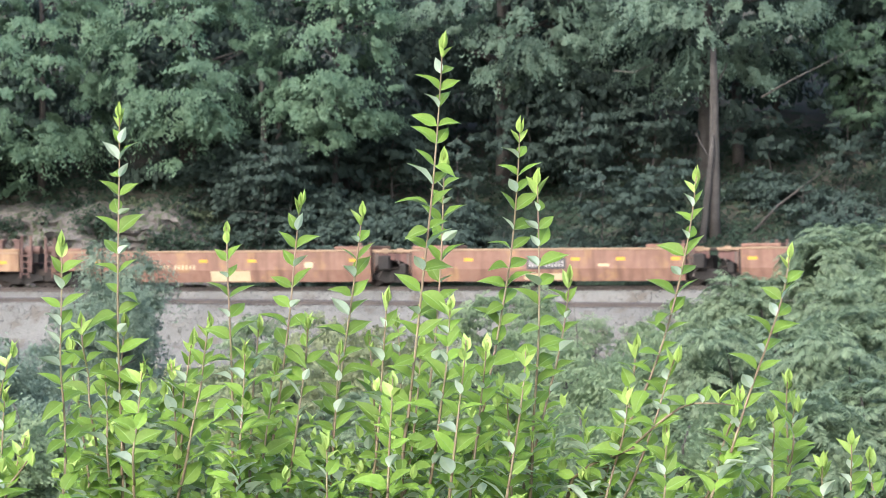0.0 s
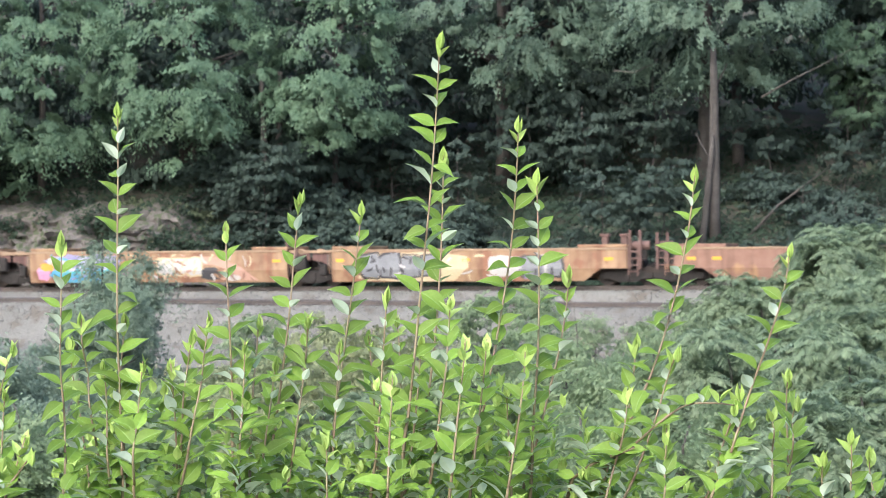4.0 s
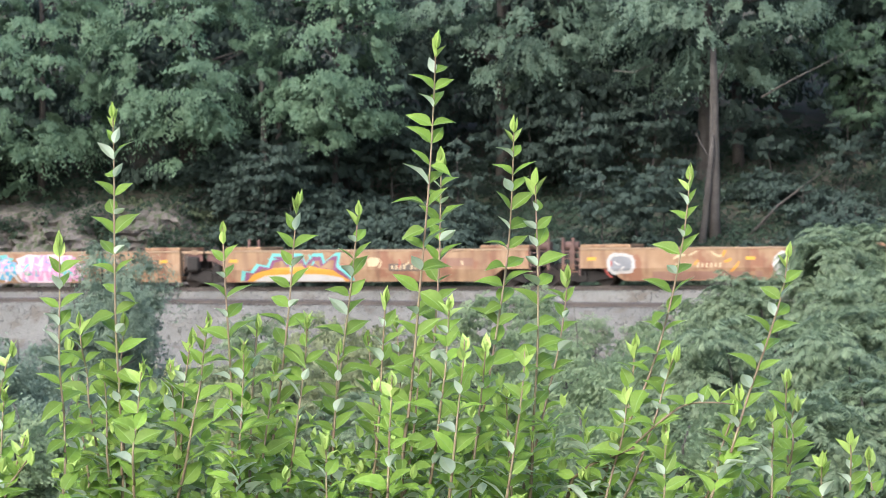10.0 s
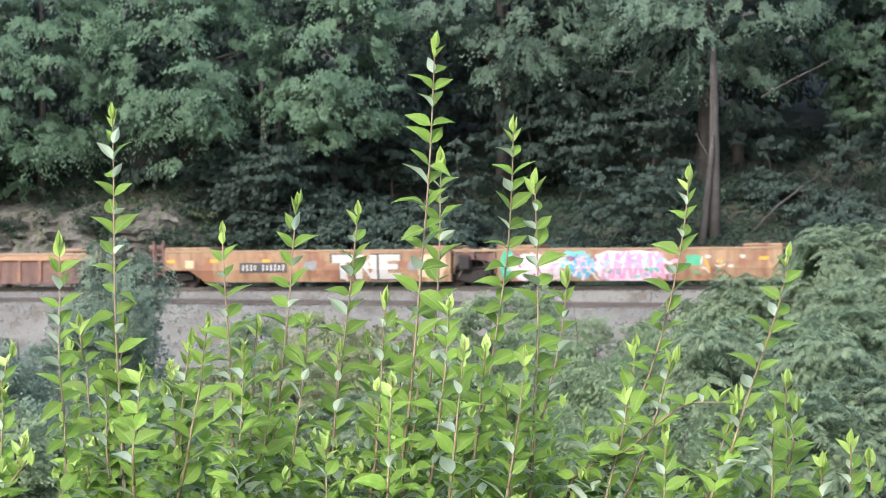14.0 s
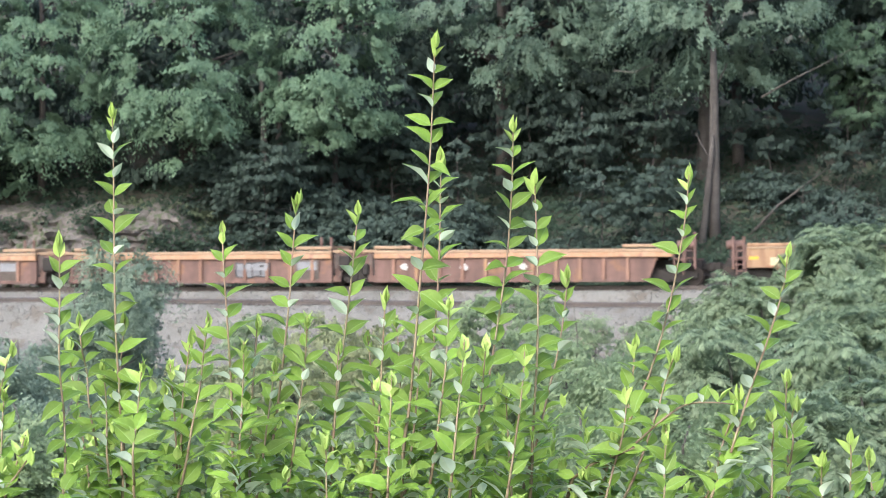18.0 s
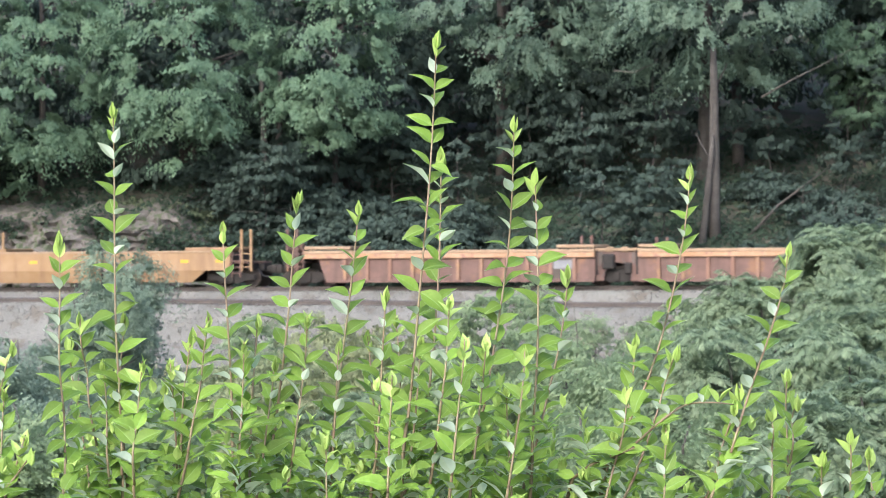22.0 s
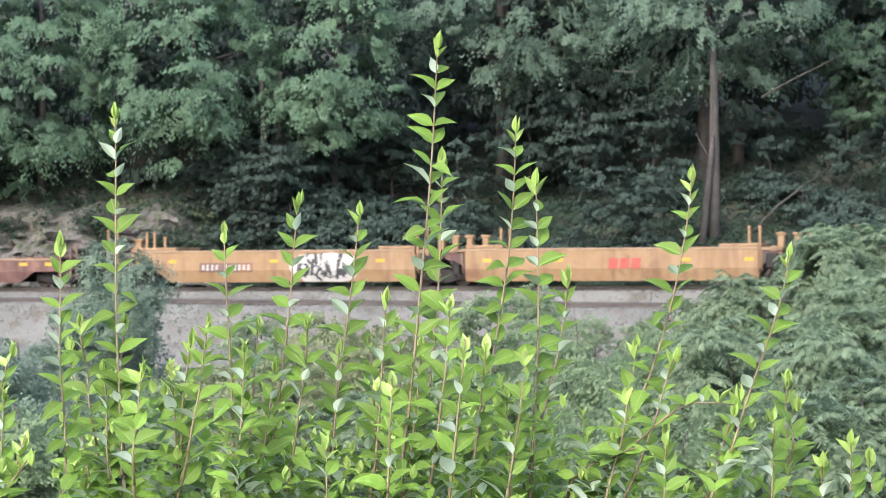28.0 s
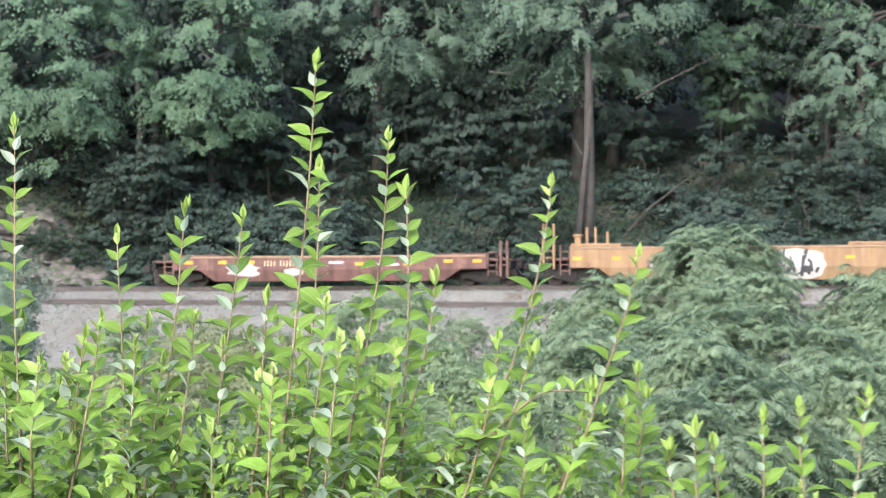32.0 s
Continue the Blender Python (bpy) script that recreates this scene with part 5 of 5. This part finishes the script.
# ---- the shrub before the viewer ----
def leaf_shape(curl, fold, wide, wave=0.0):
    """Points (station, side) of a leaf one unit long along x, its upper face up."""
    ts = (0.0, 0.08, 0.2, 0.36, 0.54, 0.72, 0.88, 1.0)
    ws = (0.0, 0.07, 0.205, 0.27, 0.25, 0.165, 0.06, 0.0)
    v, f, idx = [], [], []
    for i, (t, w) in enumerate(zip(ts, ws)):
        z = 0.1 * t - curl * t ** 2.4
        lift, rib = fold * w, min(w, 0.008)
        a, b = z + lift + wave * w * 4 * math.sin(i * 1.9), z + lift - wave * w * 4 * math.sin(i * 1.6 + 1.0)
        v += [(t, w * wide, a), (t, rib, z), (t, -rib, z), (t, -w * wide, b), (t, w * wide, a - 0.006), (t, 0, z - 0.012), (t, 0, z - 0.012), (t, -w * wide, b - 0.006)]
    for i in range(len(ts) - 1):
        a, b = i * 8, i * 8 + 8
        f += [(a + 1, b + 1, b), (a + 1, b, a), (a + 3, b + 3, a + 2), (b + 3, b + 2, a + 2), (a + 2, b + 2, b + 1, a + 1)]
        f += [(a + 4, b + 4, a + 5), (b + 4, b + 5, a + 5), (a + 6, b + 6, b + 7), (a + 6, b + 7, a + 7)]
        idx += [0, 0, 0, 0, 2, 1, 1, 1, 1]
    return np.array(v), f, idx


SHAPES = [leaf_shape(*s) for s in ((0.2, 0.25, 0.92, 0.012), (0.3, 0.4, 0.95, 0.02), (0.12, 0.22, 0.86, 0.01), (0.42, 0.34, 1.0, 0.025), (0.26, 0.5, 0.88, 0.03))]
BUDS = [leaf_shape(*s) for s in ((-0.1, 0.6, 0.78), (0.02, 0.55, 0.72), (-0.15, 0.65, 0.85))]
LEAVES = [mesh("leaf", s[0], s[1], [M_LEAF, M_PALE, M_RIB], s[2], True) for s in SHAPES]
YOUNG = [mesh("young_leaf", s[0], s[1], [M_YOUNG, M_YOUNG, M_YOUNG], s[2], True) for s in BUDS]
COUNT = {}
SWAY = []


def leaf_pose(at, azimuth, rise, roll, size):
    """A leaf that starts at a place; azimuth from the right, rise over the level, in degrees."""
    return Matrix.Translation(at) @ Euler((0, 0, radians(azimuth))).to_matrix().to_4x4() @ Euler((0, radians(-rise), 0)).to_matrix().to_4x4() \
        @ Euler((radians(roll), 0, 0)).to_matrix().to_4x4() @ Matrix.Diagonal((size, size, size, 1))


def foliage(name, poses, parent, m=None, label=""):
    """Many leaves in one mesh: (shape, pose, young) each."""
    vs, fs, ids, o = [], [], [], 0
    for k, p, young in poses:
        v, f, idx = SHAPES[k % len(SHAPES)]
        a = np.array(p)
        vs.append(v @ a[:3, :3].T + a[:3, 3])
        fs += [tuple(i + o for i in q) for q in f]
        ids += [2 if young else (3 if i == 2 else i) for i in idx]
        o += len(v)
    me = bpy.data.meshes.new(name)
    me.from_pydata(np.concatenate(vs).tolist(), [], fs)
    for mt in (M_LEAFM, M_PALE, M_YOUNG, M_RIB):
        me.materials.append(mt)
    me.polygons.foreach_set("material_index", ids)
    me.polygons.foreach_set("use_smooth", [True] * len(fs))
    return put(name, me, parent, m, label)


def curve_at(points, s):
    """A point at distance s along a line of points, and the way there."""
    for a, b in zip(points, points[1:]):
        ln = (b - a).length
        if s <= ln:
            return a + (b - a) * (s / ln), (b - a).normalized()
        s -= ln
    return points[-1], (points[-1] - points[-2]).normalized()


def smooth_line(points, steps=4):
    """Catmull-Rom through the points."""
    p = [points[0] * 2 - points[1], *points, points[-1] * 2 - points[-2]]
    out = []
    for i in range(1, len(p) - 2):
        for k in range(steps):
            t = k / steps
            out.append(0.5 * (2 * p[i] + (p[i + 1] - p[i - 1]) * t + (2 * p[i - 1] - 5 * p[i] + 4 * p[i + 1] - p[i + 2]) * t * t
                              + (3 * p[i] - p[i - 1] - 3 * p[i + 1] + p[i + 2]) * t ** 3))
    return out + [points[-1]]


def shoot(shrub, depth, sway, phase, *line):
    """An upright shoot, tip first, with pairs of leaves crosswise, on a still cane that runs down to the shrub's foot."""
    key = len(SWAY)
    r = random.Random(500 + key)
    foot = shrub.matrix_basis.translation
    base = Vector((line[-1][0], depth, line[-1][1]))
    pts = smooth_line([Vector((x, depth + 0.03 * r.uniform(-1, 1), z)) - base for x, z in line])
    total = sum((b - a).length for a, b in zip(pts, pts[1:]))
    v, f = tube([(p.x, p.y, p.z) for p in pts], [0.0012 + 0.0017 * (i / len(pts)) for i in range(len(pts))], 6)
    top = put("shoot", mesh("shoot", v, f, M_STEM, smooth=True), shrub, Matrix.Translation(base - foot), "slender reddish-green upright shoot")
    SWAY.append((top, base - foot, sway, r.uniform(-0.3, 0.3)))
    many = []

    def leaf(at, az, rise, size, young):
        near = math.sin(radians(az)) < -0.4 and rise > 15
        size *= r.uniform(0.6, 0.95) if near else 1.0
        m = leaf_pose(at, az, rise, (-22 if near else 34) * math.cos(radians(az)) + r.uniform(-25, 25), size)
        n = COUNT.get(shrub.name, 0)
        if n < 290:
            COUNT[shrub.name] = n + 1
            put("young_leaf" if young else "leaf", (YOUNG[n % 3] if young else LEAVES[r.randrange(5)]), top, m)
        else:
            many.append((r.randrange(5), m, young))

    for az, rise, size in ((8, 86, 0.036), (188, 85, 0.038), (98, 82, 0.03), (278, 81, 0.032), (40, 74, 0.024), (215, 76, 0.025)):
        leaf(pts[0] + Vector((0, 0, -0.026)), az + phase * 90 + r.uniform(-15, 15), rise + r.uniform(-6, 4), size * r.uniform(0.85, 1.12), True)
    s, k = 0.046, phase
    while s < total:
        at, _ = curve_at(pts, s)
        g = min(1.0, s / 0.2)
        for side in (0, 180):
            az = ((46 if key % 3 else 134) if k % 2 else 4) + side + r.uniform(-22, 22) + 8 * math.sin(key)
            rise = 64 - 26 * g + r.uniform(-18, 14)
            if s > 0.26 and math.sin(radians(az)) < -0.3 and r.random() < 0.6:
                rise = r.uniform(-45, 5)
            leaf(at, az, rise, (0.036 + 0.028 * g) * r.uniform(0.78, 1.15), s < 0.05)
        s += (0.029 + 0.014 * g) * r.uniform(0.9, 1.1)
        k += 1
    if many:
        foliage("foliage", many, top)
    # the still cane below
    low = Vector((foot.x + (base.x - foot.x) * 0.25, foot.y + (depth - foot.y) * 0.3, foot.z)) - base
    way = (pts[-1] - pts[-3]).normalized()
    cane = smooth_line([Vector((0, 0, 0)), way * 0.25, low * 0.55 + way * 0.15, low])
    v, f = tube([(p.x, p.y, p.z) for p in cane], [0.0029 + 0.0035 * i / len(cane) for i in range(len(cane))], 6)
    put("cane", mesh("cane", v, f, M_STEMLOW, smooth=True), shrub, Matrix.Translation(base - foot), "woody brown cane")
    ps, s, k = [], 0.03, phase
    while s < 0.42 and base.z - s > -1.0:
        at, _ = curve_at(cane, s)
        for side in (0, 180):
            az = (75 if k % 2 else 0) + side + r.uniform(-60, 60)
            droop = math.sin(radians(az)) < -0.2 and r.random() < 0.65
            ps.append((r.randrange(5), leaf_pose(at, az, r.uniform(-50, 0) if droop else r.uniform(-5, 60), 30 * math.cos(radians(az)) + r.uniform(-40, 40), r.uniform(0.046, 0.074)), False))
        if r.random() < 0.4:
            az = r.uniform(0, 360)
            o = Vector((math.cos(radians(az)), math.sin(radians(az)), 1.1)).normalized()
            for j in range(1, 5):
                for side in (-70, 70):
                    ps.append((r.randrange(5), leaf_pose(at + o * 0.032 * j, az + side + r.uniform(-20, 20), r.uniform(10, 50) if j < 4 else 75, r.uniform(-25, 25), r.uniform(0.042, 0.06) if j < 4 else 0.035), j == 4))
        s += 0.037 * r.uniform(0.85, 1.15)
        k += 1
    foliage("foliage", ps, shrub, Matrix.Translation(base - foot), "dense mass of green leaves with pale undersides")


def shrub_foot(x, label):
    s = tagged(new("leafy_shrub"), label, "shrub", "shrubs before the viewer")
    s.matrix_basis = pose(x, 5.35, ground_z(x, 5.35))
    return s


GREENS = "bright green shrub with upright shoots and paired leaves"
shrub_a = shrub_foot(-0.55, GREENS + ", dense and wide")
shrub_d = shrub_foot(-0.02, GREENS + ", the tallest")
shrub_b = shrub_foot(0.5, GREENS + ", leaning and open")
shrub_c = shrub_foot(1.0, GREENS + ", low")
shoot(shrub_a, 5.30, 1.60, 0, (-0.701, 0.302), (-0.699, 0.168), (-0.695, 0.025), (-0.688, -0.190), (-0.677, -0.380))
shoot(shrub_a, 5.20, 0.90, 1, (-0.796, 0.027), (-0.795, -0.092), (-0.792, -0.233), (-0.787, -0.350), (-0.781, -0.420))
shoot(shrub_a, 5.10, 1.49, 1, (-0.449, 0.053), (-0.443, -0.045), (-0.438, -0.137), (-0.432, -0.274), (-0.428, -0.389))
shoot(shrub_a, 5.25, 0.94, 0, (-0.302, 0.116), (-0.314, -0.011), (-0.321, -0.117), (-0.335, -0.247), (-0.354, -0.388))
shoot(shrub_d, 5.35, 1.44, 0, (-0.180, 0.095), (-0.190, -0.011), (-0.202, -0.119), (-0.217, -0.239), (-0.233, -0.384))
shoot(shrub_d, 5.15, 1.38, 0, (-0.016, 0.434), (-0.022, 0.279), (-0.032, 0.105), (-0.049, -0.092), (-0.065, -0.288))
shoot(shrub_d, 5.40, 1.01, 1, (-0.005, 0.210), (-0.006, 0.098), (-0.009, -0.035), (-0.019, -0.193), (-0.034, -0.339))
shoot(shrub_d, 5.30, 1.70, 0, (0.148, 0.271), (0.145, 0.132), (0.136, -0.011), (0.114, -0.166), (0.086, -0.333))
shoot(shrub_d, 5.22, 0.79, 0, (0.190, 0.157), (0.194, 0.048), (0.197, -0.081), (0.195, -0.210), (0.188, -0.351))
shoot(shrub_d, 5.45, 0.94, 1, (0.271, -0.042), (0.266, -0.121), (0.249, -0.219), (0.226, -0.317), (0.203, -0.416))
shoot(shrub_b, 5.30, 1.87, 0, (0.521, 0.168), (0.509, 0.049), (0.482, -0.106), (0.436, -0.261), (0.371, -0.416))
shoot(shrub_b, 5.15, 0.63, 0, (0.705, 0.007), (0.694, -0.080), (0.664, -0.184), (0.628, -0.300), (0.588, -0.416))
shoot(shrub_b, 5.40, 0.49, 1, (0.737, -0.260), (0.736, -0.327), (0.738, -0.400), (0.741, -0.472), (0.743, -0.545))
shoot(shrub_c, 5.20, 0.53, 0, (0.837, -0.379), (0.841, -0.432), (0.844, -0.490), (0.849, -0.560), (0.855, -0.630))
shoot(shrub_c, 5.30, 0.59, 1, (0.896, -0.422), (0.901, -0.476), (0.906, -0.523), (0.911, -0.583), (0.917, -0.654))
shoot(shrub_c, 5.25, 0.62, 1, (0.792, -0.430), (0.795, -0.471), (0.796, -0.518), (0.801, -0.577), (0.808, -0.648))
shoot(shrub_c, 5.10, 0.45, 0, (0.984, -0.348), (0.982, -0.412), (0.982, -0.481), (0.985, -0.561), (0.993, -0.641))
shoot(shrub_c, 5.20, 0.42, 1, (1.083, -0.336), (1.085, -0.408), (1.090, -0.490), (1.092, -0.572), (1.097, -0.654))
shoot(shrub_c, 5.05, 0.40, 0, (1.211, -0.307), (1.197, -0.396), (1.184, -0.476), (1.168, -0.555), (1.154, -0.635))
shoot(shrub_b, 5.12, 0.75, 0, (0.594, -0.317), (0.546, -0.311), (0.493, -0.317), (0.442, -0.349), (0.389, -0.404))
shoot(shrub_b, 5.22, 0.71, 1, (0.679, -0.337), (0.683, -0.375), (0.686, -0.421), (0.683, -0.468), (0.679, -0.527))
shoot(shrub_b, 5.32, 0.63, 0, (0.747, -0.319), (0.742, -0.358), (0.739, -0.406), (0.737, -0.465), (0.735, -0.537))
shoot(shrub_a, 4.90, 0.57, 1, (-0.798, -0.396), (-0.816, -0.420), (-0.838, -0.446), (-0.860, -0.473), (-0.886, -0.506))
shoot(shrub_a, 5.30, 0.41, 1, (-0.675, -0.142), (-0.679, -0.213), (-0.682, -0.297), (-0.679, -0.380), (-0.675, -0.476))
shoot(shrub_d, 5.30, 0.48, 0, (-0.219, -0.201), (-0.222, -0.261), (-0.226, -0.333), (-0.231, -0.404), (-0.236, -0.488))
shoot(shrub_d, 5.25, 0.50, 1, (-0.046, -0.188), (-0.050, -0.247), (-0.054, -0.306), (-0.061, -0.377), (-0.071, -0.459))
shoot(shrub_d, 5.10, 0.48, 0, (0.167, -0.205), (0.162, -0.263), (0.154, -0.332), (0.145, -0.400), (0.133, -0.481))
shoot(shrub_a, 5.20, 0.50, 0, (-0.350, -0.233), (-0.356, -0.291), (-0.363, -0.350), (-0.372, -0.420), (-0.384, -0.502))
shoot(shrub_a, 5.30, 0.50, 1, (-0.720, -0.237), (-0.715, -0.297), (-0.710, -0.356), (-0.706, -0.428), (-0.701, -0.511))
shoot(shrub_a, 5.35, 1.01, 0, (-0.775, -0.146), (-0.768, -0.203), (-0.761, -0.264), (-0.751, -0.336), (-0.739, -0.420))
shoot(shrub_a, 5.45, 0.69, 1, (-0.811, -0.195), (-0.804, -0.256), (-0.794, -0.342), (-0.782, -0.428), (-0.770, -0.501))
shoot(shrub_a, 5.20, 0.72, 0, (-0.487, -0.139), (-0.496, -0.209), (-0.505, -0.280), (-0.516, -0.350), (-0.527, -0.420))
shoot(shrub_a, 5.30, 0.72, 1, (-0.529, -0.178), (-0.541, -0.249), (-0.546, -0.309), (-0.551, -0.380), (-0.556, -0.464))
shoot(shrub_a, 5.15, 0.96, 1, (-0.380, -0.140), (-0.385, -0.207), (-0.389, -0.277), (-0.392, -0.346), (-0.394, -0.416))
shoot(shrub_a, 5.10, 0.73, 0, (-0.404, -0.188), (-0.406, -0.251), (-0.408, -0.320), (-0.411, -0.389), (-0.413, -0.458))
shoot(shrub_d, 5.25, 0.86, 0, (-0.119, -0.087), (-0.123, -0.152), (-0.128, -0.235), (-0.132, -0.318), (-0.137, -0.400))
shoot(shrub_d, 5.40, 0.71, 1, (-0.163, -0.179), (-0.157, -0.242), (-0.151, -0.315), (-0.146, -0.387), (-0.141, -0.472))
shoot(shrub_d, 5.10, 0.63, 0, (0.013, -0.100), (0.010, -0.159), (0.005, -0.240), (-0.005, -0.320), (-0.016, -0.412))
shoot(shrub_d, 5.05, 0.72, 1, (0.043, -0.181), (0.039, -0.237), (0.032, -0.306), (0.025, -0.374), (0.018, -0.453))
shoot(shrub_d, 5.20, 0.82, 1, (0.130, -0.280), (0.132, -0.338), (0.136, -0.396), (0.139, -0.455), (0.143, -0.525))
shoot(shrub_d, 5.35, 0.64, 0, (-0.101, -0.143), (-0.095, -0.215), (-0.091, -0.300), (-0.091, -0.384), (-0.094, -0.468))
shoot(shrub_d, 5.10, 0.69, 0, (-0.240, -0.383), (-0.237, -0.423), (-0.236, -0.469), (-0.235, -0.515), (-0.234, -0.572))
shoot(shrub_d, 5.05, 0.56, 1, (-0.103, -0.254), (-0.104, -0.306), (-0.107, -0.362), (-0.109, -0.419), (-0.111, -0.487))
shoot(shrub_a, 5.12, 0.52, 0, (-0.615, -0.229), (-0.622, -0.287), (-0.626, -0.344), (-0.629, -0.413), (-0.631, -0.483))
shoot(shrub_a, 5.30, 0.52, 1, (-0.577, -0.237), (-0.570, -0.297), (-0.565, -0.356), (-0.563, -0.428), (-0.563, -0.499))
shoot(shrub_a, 5.20, 0.42, 0, (-0.280, -0.139), (-0.285, -0.209), (-0.294, -0.291), (-0.304, -0.373), (-0.316, -0.455))
shoot(shrub_d, 5.15, 0.44, 1, (0.088, -0.184), (0.083, -0.254), (0.076, -0.323), (0.067, -0.404), (0.058, -0.485))
shoot(shrub_b, 5.25, 0.75, 0, (0.485, -0.211), (0.468, -0.270), (0.446, -0.341), (0.423, -0.412), (0.397, -0.483))
shoot(shrub_b, 5.35, 0.72, 1, (0.410, -0.191), (0.407, -0.251), (0.397, -0.324), (0.380, -0.396), (0.356, -0.480))
shoot(shrub_b, 5.15, 0.57, 0, (0.378, -0.288), (0.373, -0.335), (0.364, -0.393), (0.350, -0.451), (0.331, -0.520))
shoot(shrub_b, 5.10, 0.69, 1, (0.454, -0.360), (0.452, -0.400), (0.450, -0.446), (0.447, -0.492), (0.445, -0.549))
shoot(shrub_b, 5.20, 0.55, 0, (0.615, -0.291), (0.599, -0.350), (0.580, -0.408), (0.559, -0.467), (0.533, -0.537))
shoot(shrub_b, 5.30, 0.64, 1, (0.359, -0.380), (0.353, -0.428), (0.343, -0.476), (0.331, -0.523), (0.317, -0.595))
shoot(shrub_a, 5.00, 0.48, 0, (-0.873, -0.280), (-0.876, -0.336), (-0.879, -0.404), (-0.884, -0.471), (-0.888, -0.550))
shoot(shrub_a, 4.95, 0.67, 1, (-0.823, -0.366), (-0.834, -0.411), (-0.848, -0.455), (-0.864, -0.500), (-0.880, -0.556))
shoot(shrub_a, 5.05, 0.46, 0, (-0.862, -0.192), (-0.879, -0.249), (-0.896, -0.317), (-0.913, -0.396), (-0.930, -0.476))


def undergrowth(shrub, x0, x1, top, n, seed):
    """Short leafy side shoots that fill the shrub's lower body."""
    r = random.Random(seed)
    foot = shrub.matrix_basis.translation
    ps = []
    for i in range(n):
        x, y = r.uniform(x0, x1), r.uniform(5.25, 5.8)
        z = top - abs(r.gauss(0, 0.16)) - 0.02
        tip = Vector((x, y, z)) - foot
        lean = r.uniform(-0.25, 0.25)
        for j in range(9):
            at = tip + Vector((-lean * 0.036 * j, 0, -0.036 * j))
            for side in (0, 180):
                az = (90 if j % 2 else 0) + side + r.uniform(-35, 35)
                ps.append((r.randrange(5), leaf_pose(at, az, r.uniform(5, 60) if j > 1 else 76, 30 * math.cos(radians(az)) + r.uniform(-30, 30),
                                                     (0.034 if j < 2 else 0.055) * r.uniform(0.8, 1.2)), j < 2))
    foliage("foliage", ps, shrub, None, "dense mass of green leaves with pale undersides")


undergrowth(shrub_a, -0.86, -0.25, -0.27, 30, 1)
undergrowth(shrub_d, -0.28, 0.26, -0.26, 30, 2)
undergrowth(shrub_b, 0.30, 0.62, -0.36, 13, 3)
undergrowth(shrub_c, 0.9, 1.3, -0.54, 10, 4)


# ---- what moves ----
def run(t):
    """How far the train has gone."""
    ts, vs = (0, 5, 9, 12, 14, 16, 20, 32), (7.2, 7.12, 7.0, 6.85, 6.72, 6.62, 6.6, 6.48)
    s = 0.0
    for i in range(7):
        a, b = ts[i], ts[i + 1]
        if t <= a:
            break
        e = min(t, b)
        ve = vs[i] + (vs[i + 1] - vs[i]) * (e - a) / (b - a)
        s += (vs[i] + ve) / 2 * (e - a)
    return s


def breeze(t):
    return float(np.interp(t, (0, 0.5, 1, 2, 3.5, 5.5, 7, 9, 11, 13, 19, 21, 23, 25, 28, 29, 30, 32),
                           (0.85, 1.0, 1.0, 0.88, 0.68, 0.42, 0.32, 0.17, 0.07, 0, 0, 0.08, 0.2, 0.28, 0.32, 0.4, 0.5, 0.5)))


def motions():
    for car in CARS:
        walk(car, [(t, TRACK @ pose(car["mid"] + run(t), 0, 0)) for t in range(33)])
    for wheel, dx in SPIN:
        walk(wheel, [(k / 15, pose(dx, 0, 0.425, 0, math.degrees(run(k / 15) / 0.425) % 360, 0)) for k in range(481)])
    for top, at, sway, lag in SWAY:
        walk(top, [(t, pose(at.x, at.y, at.z, 0, sway * breeze(min(32, max(0, t + lag))) + 0.04 * math.sin(t * 2.1 + lag * 9), 0))
                   for t in (0, 0.5, 1, 2, 3, 4, 5.5, 7, 9, 11, 13, 16, 19, 21, 23, 25, 28, 29, 30, 31, 32)])


motions()
